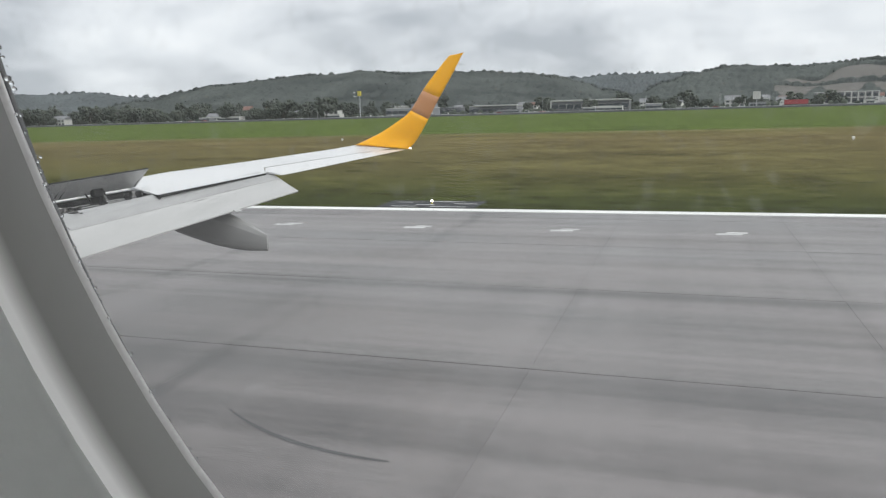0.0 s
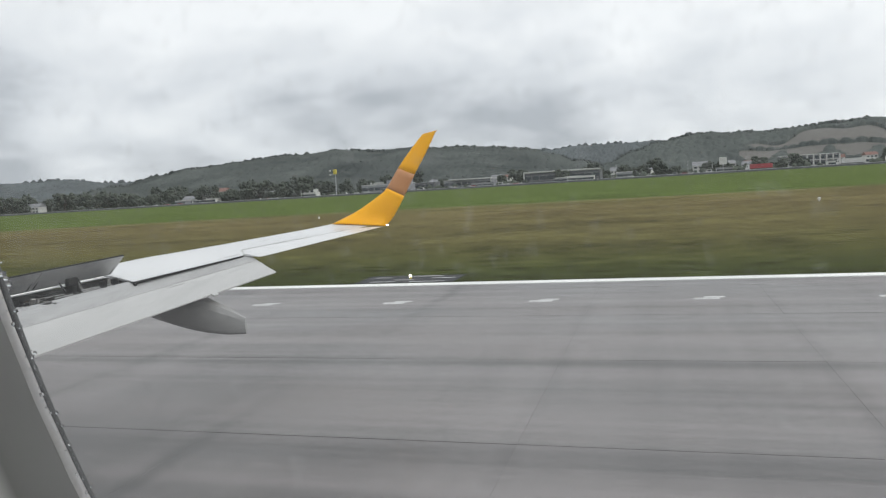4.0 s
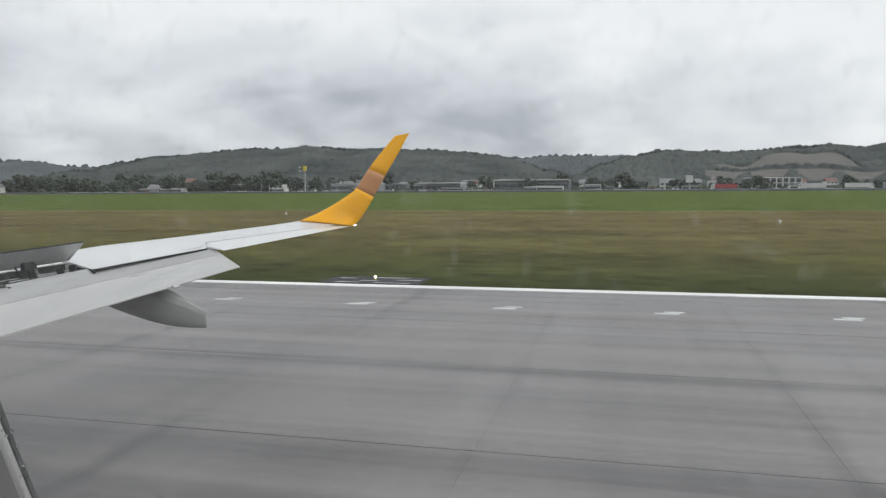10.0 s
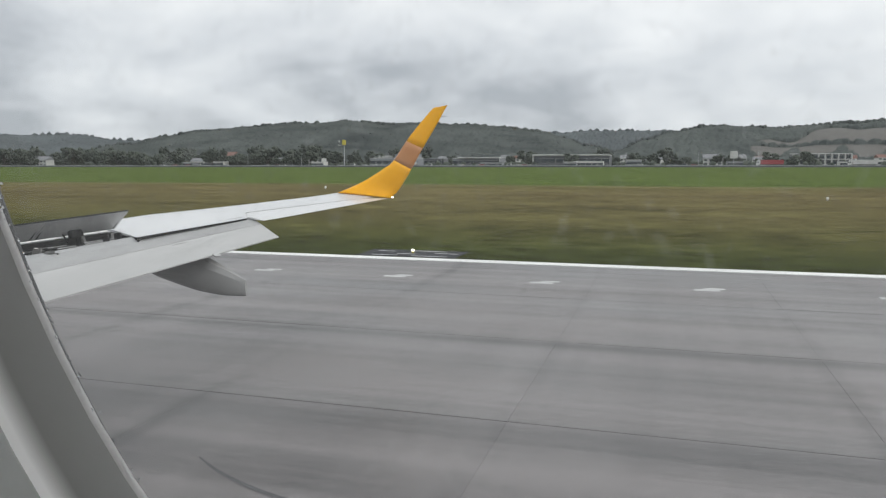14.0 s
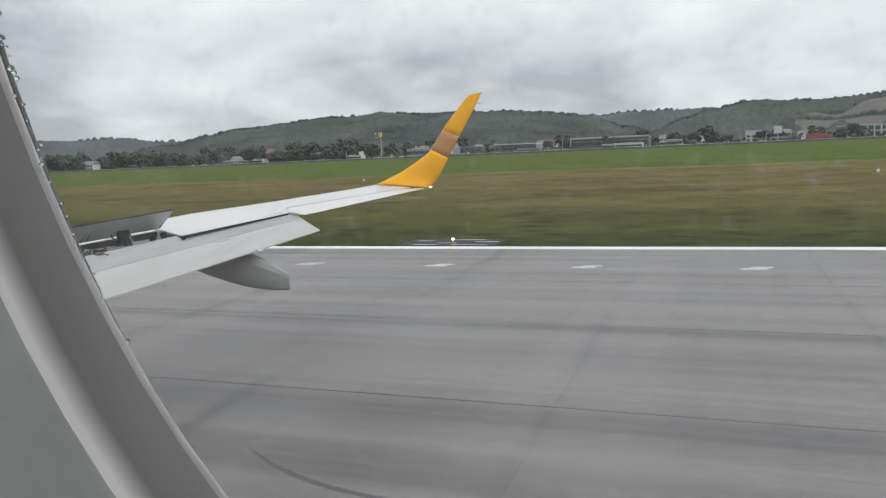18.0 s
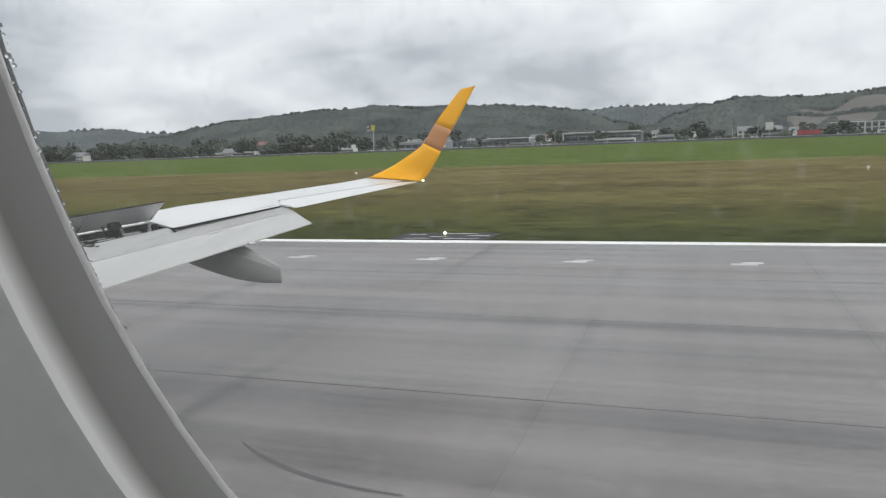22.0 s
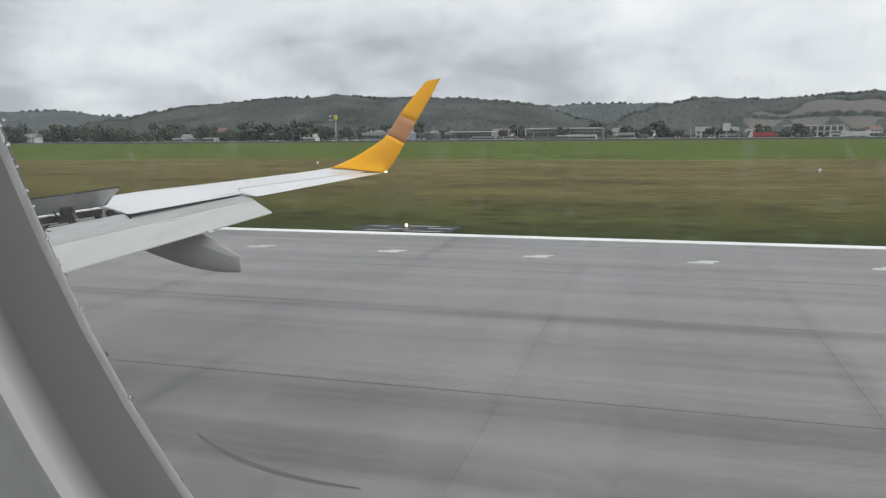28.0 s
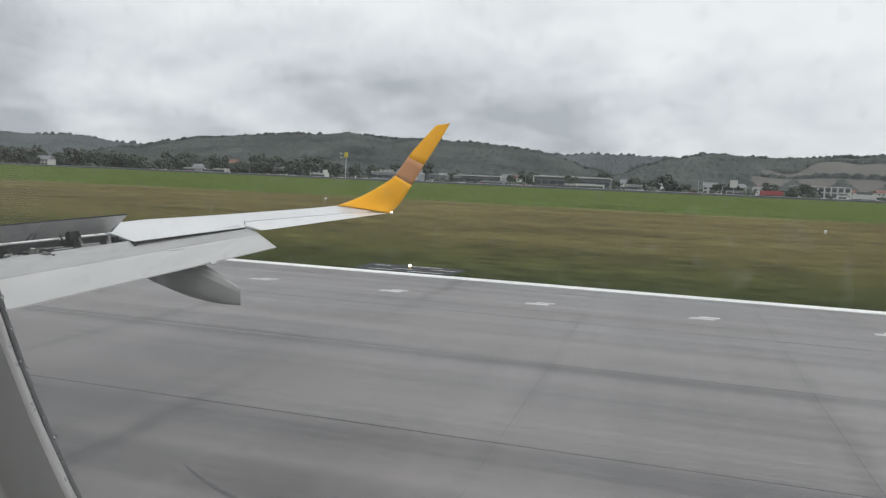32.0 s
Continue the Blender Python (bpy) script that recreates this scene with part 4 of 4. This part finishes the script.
for k in range(-9, 7):
    x = -3.6 + 4.85 * k
    mark("slab_mark", x - 0.42, x + 0.30, EDGE - 4.50, EDGE - 4.22)
    mark("slab_mark", x - 0.12, x + 0.46, EDGE - 4.18, EDGE - 3.96)
tagged(runway.children[-1], "small worn white paint mark")


# short curved tyre marks
def tyre_mark(x0, length, y0, bend, wide):
    v = []
    for k in range(17):
        f = k / 16
        x = x0 + length * f
        y, w = y0 - bend * (1 - (1 - f) ** 2.2), wide * (0.35 + 0.65 * math.sin(math.pi * (k + 0.6) / 17.2))
        v += [(x, y - w, 0.0022), (x, y + w, 0.0022)]
    put("tyre_mark", mesh_of("tyre_mark", v, [(2 * k, 2 * k + 2, 2 * k + 3, 2 * k + 1) for k in range(16)], M_RUBBER), runway, "dark rubber tyre mark")


tyre_mark(-5.6, 2.6, 7.8, 0.85, 0.042)
tyre_mark(-76.95, 4.1, 9.82, 0.5, 0.05)
# touchdown stripe with its dark border, further along
part("touchdown_border", boxed(-172.3, -149.7, 7.7, 10.0, -0.01, 0.003), M_PAD, runway, "dark border of a painted stripe")
part("touchdown_stripe", boxed(-172, -150, 7.9, 9.8, -0.005, 0.007), M_LINE, runway, "broad white touchdown stripe")


def edge_lamp(x, y):
    t = thing("runway_edge_light", "low lit runway edge light on a dark pad in the grass", "runway light", (x, y, -0.03), group="runway edge lights")
    part("pad", boxed(-2.1, 2.1, -1.05, 1.05, -0.02, 0.014, bevel=0.006), M_PAD, t, "dark wet pad with white paint streaks")
    for px, py, pw in ((-1.5, -0.82, 1.1), (0.2, -0.88, 1.5), (-0.6, -0.30, 0.8), (0.9, 0.1, 1.0), (-1.7, 0.42, 0.7), (-0.2, 0.72, 1.4)):
        part("pad_mark", boxed(px, px + pw, py, py + 0.10, 0.010, 0.019), M_WORN, t)
    part("stem", rodded((0, 0, 0.01), (0, 0, 0.10), 0.04), M_MAST_YELLOW, t)
    bm = bmesh.new()
    bmesh.ops.create_uvsphere(bm, u_segments=12, v_segments=8, radius=0.05, matrix=Matrix.Translation((0, 0, 0.14)) @ Matrix.Diagonal((1.2, 1, 1, 1)))
    part("lamp_glass", bm, M_LAMP, t, "lit warm white lamp glass", smooth=True)
    return t


edge_lamp(-10.0, EDGE + 1.75)
for k in (-2, -1, 1, 2):
    edge_lamp(-10.0 + 60 * k, EDGE + 1.75)


def marker(x, y):
    t = thing("grass_marker", "small white marker post in the grass", "marker", (x, y, -0.03), group="grass markers")
    part("post", rodded((0, 0, 0), (0, 0, 0.17), 0.05), M_LINE, t)
    part("cap", boxed(-0.12, 0.12, -0.1, 0.1, 0.15, 0.36, bevel=0.03), M_LINE, t)


marker(14.5, 78.0), marker(-46.0, 95.0)
# ---- trees ----
def tree_mesh(seed, h, wide):
    """Crown of many small uneven leaf clumps with gaps, on forking limbs."""
    rng = random.Random(seed)
    cs, ss = [], []
    lobes = [(rng.uniform(-0.5, 0.5) * wide, rng.uniform(-0.5, 0.5) * wide, h * rng.uniform(0.38, 0.85), wide * rng.uniform(0.28, 0.5)) for _ in range(9)]
    for x, y, z, r in lobes:
        for _ in range(20):
            a, u, q = rng.uniform(0, math.tau), rng.uniform(-1, 1), r * rng.random() ** 0.4
            w = math.sqrt(1 - u * u)
            cs.append((x + q * w * math.cos(a), y + q * w * math.sin(a), max(h * 0.12, min(h, z + q * u * 0.9))))
            ss.append(wide * rng.uniform(0.06, 0.15))
    crown = clumps("crown", cs, ss, M_LEAF, seed)
    bm = bmesh.new()
    rod(bm, (0, 0, -0.3), (0, 0, h * 0.45), wide * 0.045, wide * 0.03)
    for x, y, z, r in lobes[:6]:
        rod(bm, (0, 0, h * rng.uniform(0.2, 0.42)), (x, y, z), wide * 0.022, wide * 0.008, 6)
    return crown, bm


KINDS = []
for i, (h, w) in enumerate(((13, 10), (11, 9), (15, 10), (9, 8), (7, 9), (17, 9))):
    t = thing("tree", "dark green broadleaf tree with an uneven crown", "tree", (-300 - 12 * i, 620, -0.03), group="trees beyond the airfield")
    crown, bm = tree_mesh(40 + i, h, w)
    put("crown", crown, t)
    part("trunk", bm, M_TRUNK, t, "dark bark trunk")
    KINDS.append(t)


def polar(b, y):
    """The point at that bearing (degrees ahead of abeam) on the line y metres out."""
    return -y * math.tan(radians(b)), y


rng = random.Random(21)


def plant(b, y, size=1.0, kind=None):
    k = KINDS[rng.randrange(6) if kind is None else kind]
    x, y = polar(b, y)
    m = pose(x, y, -0.2, 0, 0, rng.uniform(0, 360))
    ob = copy_thing(k, m)
    ob.scale = (size * rng.uniform(0.9, 1.1),) * 3
    return ob


for b0, b1, n, y0, y1, s in ((26, 54, 130, 555, 680, 1.15), (16, 28, 26, 640, 720, 1.0), (2, 12, 14, 690, 740, 0.9), (-12, 3, 22, 640, 760, 0.8), (-30, -12, 26, 620, 720, 0.9), (54, 66, 20, 560, 640, 1.0)):
    for _ in range(n):
        plant(rng.uniform(b0, b1), rng.uniform(y0, y1), s * rng.uniform(0.55, 1.15))
for b, y, s, k in ((0.2, 560, 0.95, 0), (-1.0, 566, 0.7, 3), (7.0, 590, 0.8, 0), (-8.3, 560, 0.7, 1), (31.0, 540, 0.9, 0), (34, 536, 1.0, 2), (39, 545, 1.0, 0)):
    plant(b, y, s, k)
bush_c, bush_s = [], []
for _ in range(900):
    b = rng.uniform(-32, 66)
    y = rng.uniform(575, 760)
    x, _y = polar(b, y)
    s = rng.uniform(1.0, 3.2)
    bush_c.append((x, y, s * 0.4)), bush_s.append(s)
tagged(put("hedge_scrub", clumps("hedge_scrub", bush_c, bush_s, M_LEAF, 77)), "low dark scrub and hedges below the trees", "scrub", kind="stuff")

# ---- motorway beyond the grass ----
road = tagged(part("motorway", boxed(-1500, 1100, 505, 532, -0.5, 0.35), M_ASPHALT), "straight grey motorway beyond the airfield", "road", kind="structure")
rail = thing("guard_rail", "pale galvanised guard rail along the motorway", "guard rail", (0, 503, -0.05))
part("beam", boxed(-1400, 1000, -0.08, 0.08, 0.75, 1.15, bevel=0.03), M_RAIL, rail)
post = None
for k in range(-60, 46):
    if post is None:
        post = part("post", boxed(-0.08, 0.08, -0.06, 0.06, 0, 0.8), M_RAIL, rail)
        post.matrix_basis = pose(k * 16.0, 0.1, 0)
    else:
        put("post", post.data, rail, m=pose(k * 16.0, 0.1, 0))
fence = thing("airfield_fence", "low dark mesh fence at the airfield boundary", "fence", (0, 470, -0.05))
part("mesh_panel", boxed(-1300, 950, -0.02, 0.02, 0.15, 1.1), M_WALL_DARK, fence)


def wheel(parent, x, y, r=0.5):
    t = part("wheel", rodded((x, y - 0.16, r), (x, y + 0.16, r), r, sides=14), M_TYRE, parent, "black tyre")
    part("rim", rodded((x, y - 0.18, r), (x, y + 0.18, r), r * 0.5, sides=10), M_RAIL, t, "grey steel rim")


def truck(b, y, mat, label, nose=1):
    x, y = polar(b, y)
    t = thing("lorry", label, "lorry", (x, y, 0.35), 0 if nose > 0 else 180, group="lorries on the motorway")
    part("trailer_box", boxed(-6.9, 6.7, -1.27, 1.27, 1.15, 4.0, bevel=0.05), mat, t)
    part("chassis", boxed(-6.6, 8.9, -0.5, 0.5, 0.75, 1.12), M_TYRE, t)
    cab = bmesh.new()
    v = [cab.verts.new((px, s * 1.22, pz)) for s in (-1, 1) for px, pz in ((7.1, 0.6), (9.3, 0.6), (9.35, 1.9), (9.0, 3.2), (8.3, 3.8), (7.1, 3.9))]
    cab.faces.new(v[:6]), cab.faces.new(v[6:][::-1])
    for i in range(6):
        cab.faces.new((v[i], v[(i + 1) % 6], v[6 + (i + 1) % 6], v[6 + i]))
    c = part("cab", cab, M_WALL, t, "white driver's cab")
    part("windscreen", boxed(9.05, 9.32, -1.1, 1.1, 2.0, 2.9), M_GLASS, c)
    part("side_window", boxed(8.0, 8.8, -1.24, 1.24, 2.1, 2.8), M_GLASS, c)
    for wx in (-5.2, -3.9, -2.6, 7.9):
        for wy in (-1.08, 1.08):
            wheel(t, wx, wy)
    return t


def car(b, y, mat, label, van=False):
    x, y = polar(b, y)
    t = thing("van" if van else "car", label, "van" if van else "car", (x, y, 0.35 if y < 533 else -0.03), 180 if van else 0, group="cars beyond the airfield")
    h = 2.3 if van else 1.45
    bm = bmesh.new()
    prof = ((-2.3, 0.35), (2.3, 0.35), (2.35, 0.8), (1.3, 1.0), (0.7, h), (-1.9, h), (-2.35, 1.0))
    v = [bm.verts.new((px, s * 0.88, pz)) for s in (-1, 1) for px, pz in prof]
    bm.faces.new(v[:7]), bm.faces.new(v[7:][::-1])
    for i in range(7):
        bm.faces.new((v[i], v[(i + 1) % 7], v[7 + (i + 1) % 7], v[7 + i]))
    part("body", bm, mat, t)
    part("side_window", boxed(-1.6, 0.7, -0.9, 0.9, 1.0, h - 0.15), M_GLASS, t)
    for wx in (-1.4, 1.4):
        for wy in (-0.8, 0.8):
            wheel(t, wx, wy, 0.33)


truck(-12.6, 516, M_WALL, "white articulated lorry on the motorway", -1)
truck(-15.2, 516, M_WALL, "white articulated lorry on the motorway")
truck(-6.9, 524, M_TRUCK_RED, "articulated lorry with a red tarpaulin trailer", -1)
truck(-20.5, 516, M_WALL, "white articulated lorry on the motorway")
car(-3.4, 518, M_WALL, "white van on the motorway", True)
for b, y, m in ((18.0, 560, M_WALL), (29.3, 545, M_WALL), (30.2, 545, M_WALL_GREY), (33.0, 548, M_WALL), (11.3, 560, M_WALL), (10.6, 560, M_TRUCK_RED), (2.0, 514, M_WALL), (37.4, 550, M_WALL)):
    car(b, y, m, "small parked car beyond the airfield" if y > 530 else "car on the motorway")


rng = random.Random(31)
for b0, b1, n, y in ((9.8, 17.5, 16, 572), (18.5, 23.0, 6, 575), (28, 31, 5, 548), (35.5, 39.5, 6, 552), (-2.5, 3.0, 5, 556)):
    for _ in range(n):
        car(rng.uniform(b0, b1), y + rng.uniform(-6, 6), rng.choice((M_WALL, M_WALL, M_WALL_GREY, M_WALL_DARK, M_TRUCK_RED)), "parked car in front of low buildings")
for k in range(-16, 14):
    put("fence_post", rail.children[1].data, fence, m=pose(k * 40.0, 0, 0))


# ---- buildings ----
def building(name, label, b, y, wide, deep, tall, wall, roof="flat", roof_mat=None, floors=1, cols=6, frame_mat=None, strip=False, turn=0.0):
    x, y = polar(b, y)
    t = thing(name, label, "building", (x, y, -0.1), turn)
    part("wall", boxed(-wide / 2, wide / 2, -deep / 2, deep / 2, 0, tall), wall, t)
    if roof == "flat":
        part("roof", boxed(-wide / 2 - 0.2, wide / 2 + 0.2, -deep / 2 - 0.2, deep / 2 + 0.2, tall, tall + 0.5, bevel=0.1), roof_mat or M_WALL, t)
    else:
        bm = bmesh.new()
        e, r = 0.5, tall + deep * 0.36
        v = [bm.verts.new(p) for p in ((-wide / 2 - e, -deep / 2 - e, tall), (wide / 2 + e, -deep / 2 - e, tall), (wide / 2 + e, deep / 2 + e, tall), (-wide / 2 - e, deep / 2 + e, tall), (-wide / 2 - e, 0, r), (wide / 2 + e, 0, r))]
        for f in ((0, 1, 5, 4), (2, 3, 4, 5), (0, 4, 3), (1, 2, 5), (3, 2, 1, 0)):
            bm.faces.new([v[i] for i in f])
        ro = part("roof", bm, roof_mat or M_ROOF_RED, t)
        part("chimney", boxed(wide * 0.2, wide * 0.2 + 0.7, -0.35, 0.35, r - 1.0, r + 0.7), M_WALL_GREY, ro)
    fh = tall / floors
    pane_me = None
    for f in range(floors):
        for c in range(cols):
            w = wide / cols
            cx, cz = -wide / 2 + w * (c + 0.5), fh * (f + 0.52)
            ww, wh = (w * 0.94, fh * 0.42) if strip else (w * 0.6, fh * 0.5)
            if pane_me is None:
                win = part("window", boxed(-ww / 2 - 0.1, ww / 2 + 0.1, -0.06, 0.1, -wh / 2 - 0.1, wh / 2 + 0.1), frame_mat or M_WALL, t)
                pane = part("pane", boxed(-ww / 2, ww / 2, -0.10, -0.03, -wh / 2, wh / 2), M_GLASS, win)
                win_me, pane_me = win.data, pane.data
            else:
                win = put("window", win_me, t)
                put("pane", pane_me, win)
            win.matrix_basis = pose(cx, -deep / 2, cz)
    return t


# showroom with a roof sign of plain shapes
show = building("showroom", "low grey showroom with a white sign on its roof", 20.4, 600, 40, 24, 6.5, M_WALL_GREY, cols=7, strip=True)
part("upper_block", boxed(2, 19, -10, 10, 7.0, 10.2, bevel=0.1), M_WALL_GREY, show)
sign = part("roof_sign", boxed(-13.5, 0.5, -11.2, -11.0, 7.1, 7.3), M_RAIL, show)
for i in range(6):
    part("sign_letter", boxed(-9 + i * 1.6, -8 + i * 1.6, -11.25, -11.0, 7.5, 8.9, bevel=0.1), M_WALL, sign, "white sign bar")
bm = bmesh.new()
bmesh.ops.create_uvsphere(bm, u_segments=12, v_segments=8, radius=1.0, matrix=Matrix.Translation((-11.5, -11.1, 8.3)) @ Matrix.Diagonal((1, 0.15, 1, 1)))
part("sign_disc", bm, M_WALL, sign, "white round sign")
depot = building("depot", "pale low depot with a white canopy frame", 14.1, 600, 40, 20, 6.2, M_WALL_GREY, cols=8, strip=True)
part("canopy", boxed(-14, 20.6, -13.5, -10, 6.4, 7.2, bevel=0.1), M_WALL, depot, "white canopy edge")
part("canopy_post", boxed(20, 20.6, -13.5, -12.9, 0, 6.4), M_WALL, depot)
hall = building("warehouse", "long dark warehouse with a white front frame", 7.0, 610, 60, 26, 8.0, M_WALL_DARK, roof_mat=M_WALL, cols=10, strip=True)
part("frame_post", boxed(-30.6, -29.8, -14.2, -13, 0, 8.4), M_WALL, hall, "white frame post")
part("frame_beam", boxed(-30.6, 30, -14.2, -13, 8.4, 9.3, bevel=0.08), M_WALL, hall, "white frame beam")
part("banner", boxed(-2, 16, -13.2, -13.0, 2.2, 4.2), M_RAIL, hall, "pale banner")
grid = building("office_block", "white office block with a grid of deep square windows", -9.9, 655, 42, 16, 9.0, M_WALL_DARK, roof_mat=M_WALL, floors=2, cols=9)
for i in range(10):
    part("frame_fin", boxed(-21 + i * 42 / 9 - 0.4, -21 + i * 42 / 9 + 0.4, -9.2, -8, 0.2, 9.0), M_WALL, grid, "white upright fin")
for zz in (0.2, 4.6):
    part("frame_band", boxed(-21.4, 21.4, -9.15, -8, zz, zz + 0.7), M_WALL, grid, "white floor band")
for name, label, b, y, w, d, h, wall, roof, rm, fl, cols in (
        ("house", "white two-storey house with a flat roof", 26.4, 600, 13, 9, 6.2, M_WALL, "flat", None, 2, 3),
        ("house", "small white house among trees", 29.2, 600, 11, 9, 4.5, M_WALL, "gable", M_ROOF_GREY, 1, 3),
        ("house", "pale low house beyond the grass", 34.9, 590, 14, 9, 4.2, M_WALL, "gable", M_ROOF_GREY, 1, 4),
        ("house", "white house with a grey roof", 38.6, 600, 9, 8, 5.5, M_WALL, "gable", M_ROOF_GREY, 2, 3),
        ("house", "pale house at the wood's edge", 45.0, 590, 16, 10, 6.0, M_WALL, "gable", M_ROOF_GREY, 2, 4),
        ("house", "long house with a red clay roof", 33.2, 760, 34, 12, 11.0, M_WALL, "gable", M_ROOF_RED, 2, 8),
        ("house", "white house on the lower slope", -3.0, 680, 16, 10, 6.0, M_WALL, "gable", M_ROOF_GREY, 2, 4),
        ("shed", "pale low shed with a curved white roof", -20.8, 690, 44, 18, 5.5, M_WALL_GREY, "gable", M_WALL, 1, 8),
        ("house", "house with a red clay roof", -24.5, 700, 18, 12, 7.5, M_WALL, "gable", M_ROOF_RED, 2, 4),
        ("house", "white house on the wooded slope", 3.0, 830, 15, 10, 7.0, M_WALL, "gable", M_ROOF_GREY, 2, 4),
        ("house", "white house among the slope's trees", 12.0, 850, 13, 10, 7.5, M_WALL, "gable", M_ROOF_GREY, 2, 3),
        ("workshop", "grey workshop with white doors", 17.6, 640, 24, 14, 6.0, M_WALL_DARK, "flat", M_ROOF_GREY, 1, 5)):
    building(name, label, b, y, w, d, h, wall, roof, rm, fl, cols)

rng = random.Random(52)
for b0, b1, n, y0, y1 in ((-8, 6, 9, 760, 980), (9, 24, 7, 760, 900), (27, 40, 6, 700, 800), (-24, -9, 7, 740, 900)):
    for _ in range(n):
        b, y = rng.uniform(b0, b1), rng.uniform(y0, y1)
        red = rng.random() < 0.35
        building("house", "small pale house with a red roof below the woods" if red else "small white house with a grey roof below the woods", b, y, rng.uniform(9, 15), 9, rng.uniform(5, 7.5), M_WALL, "gable", M_ROOF_RED if red else M_ROOF_GREY, 2, 3, turn=rng.uniform(-25, 25))


# low white units, vans and sheds strung along the motorway
rng = random.Random(64)
for k in range(20):
    b = -20 + 3.1 * k + rng.uniform(-1.1, 1.1)
    if rng.random() < 0.55:
        building("unit", "low white industrial unit beside the motorway", b, rng.uniform(552, 590), rng.uniform(8, 22), 9, rng.uniform(2.8, 4.6), rng.choice((M_WALL, M_WALL, M_WALL_GREY)), roof_mat=rng.choice((M_WALL, M_ROOF_GREY)), cols=rng.randint(3, 6), strip=True)
    else:
        car(b, rng.uniform(540, 552), M_WALL, "white van parked beside the motorway", True)
        car(b + 0.9, rng.uniform(540, 552), rng.choice((M_WALL, M_WALL_GREY)), "parked car beside the motorway")


def street_lamp(b, y):
    x, y = polar(b, y)
    t = thing("street_lamp", "tall grey street lamp beside the motorway", "street lamp", (x, y, -0.05), group="street lamps")
    part("pole", rodded((0, 0, 0), (0, 0, 10), 0.14, 0.08, 8), M_RAIL, t)
    part("lamp_head", boxed(-0.3, 1.5, -0.15, 0.15, 9.9, 10.1, bevel=0.03), M_RAIL, t)


for b in (31.5, 27.6, 22.0, 17.0, 10.6, 3.1, -2.0, -6.0):
    street_lamp(b, 538)
# lattice mast with a yellow head, and a hoarding
x, y = polar(24.4, 520)
mast = thing("floodlight_mast", "tall pale mast with a yellow head and white lamps", "mast", (x, y, -0.05))
part("pole", rodded((0, 0, 0), (0.3, 0, 17.5), 0.38, 0.28, 10), M_RAIL, mast)
part("head", boxed(-1.1, 1.3, -1.0, 1.0, 16.4, 20.0, bevel=0.15), M_MAST_YELLOW, mast, "yellow box head")
part("arm", boxed(-4.2, -1.0, -0.15, 0.15, 16.0, 16.4), M_RAIL, mast)
for zz in (15.6, 18.6):
    part("lamp", boxed(-4.6, -3.4, -0.5, 0.5, zz, zz + 1.0, bevel=0.1), M_WALL, mast, "white lamp housing")
x, y = polar(-4.4, 545)
board = thing("hoarding", "white roadside hoarding on a post", "hoarding", (x, y, -0.05))
part("post", rodded((0, 0, 0), (0, 0, 6.0), 0.3, 0.25), M_RAIL, board)
part("panel", boxed(-2.4, 2.4, -0.25, 0.25, 5.5, 10.5, bevel=0.05), M_WALL, board, "blank white panel")

# ---- runway slabs, the nearest as pieces of their own ----
SLAB = 5.0
slab = None
far_boxes = []
for j in range(-8, 6):
    y0 = -24.8 + 5.0 * (j + 6)
    y1 = min(y0 + SLAB, EDGE - 0.47)
    if y0 >= EDGE - 0.5 or y1 < -33:
        continue
    for i in range(-24, 16):
        x0 = -2.1 + SLAB * i
        near = -45 <= x0 <= 18 and y0 >= 4
        if near:
            wide = y1 - y0 - 0.022
            key = round(wide, 3)
            if slab is None or slab[0] != key:
                bm = boxed(0.0008, SLAB - 0.0008, 0.011, 0.011 + wide, -0.12, 0.0, bevel=0.002)
                ob = part("slab", bm, M_CONCRETE, runway)
                slab = (key, ob.data)
            else:
                ob = put("slab", slab[1], runway)
            ob.matrix_basis = pose(x0, y0, -0.0004 * ((i * 7 + j * 3) % 5))
        else:
            far_boxes.append((x0 + 0.0008, x0 + SLAB - 0.0008, y0 + 0.011, y1 - 0.011))
for y0, y1 in [(-24.8 + 5 * k, min(-24.8 + 5 * k + 5, EDGE - 0.47)) for k in range(11)]:
    far_boxes += [(-900, -122.2, y0 + 0.011, y1 - 0.011), (78, 900, y0 + 0.011, y1 - 0.011)]
fv, ff = [], []
for a, c, d, e in far_boxes:
    o = len(fv)
    fv += [(a, d, 0), (c, d, 0), (c, e, 0), (a, e, 0), (a, d, -0.1), (c, d, -0.1), (c, e, -0.1), (a, e, -0.1)]
    ff += [(o, o + 1, o + 2, o + 3), (o + 4, o + 5, o + 1, o), (o + 5, o + 6, o + 2, o + 1), (o + 6, o + 7, o + 3, o + 2), (o + 7, o + 4, o, o + 3)]
tagged(put("far_slabs", mesh_of("far_slabs", fv, ff, M_CONCRETE), runway), "", kind="stuff")
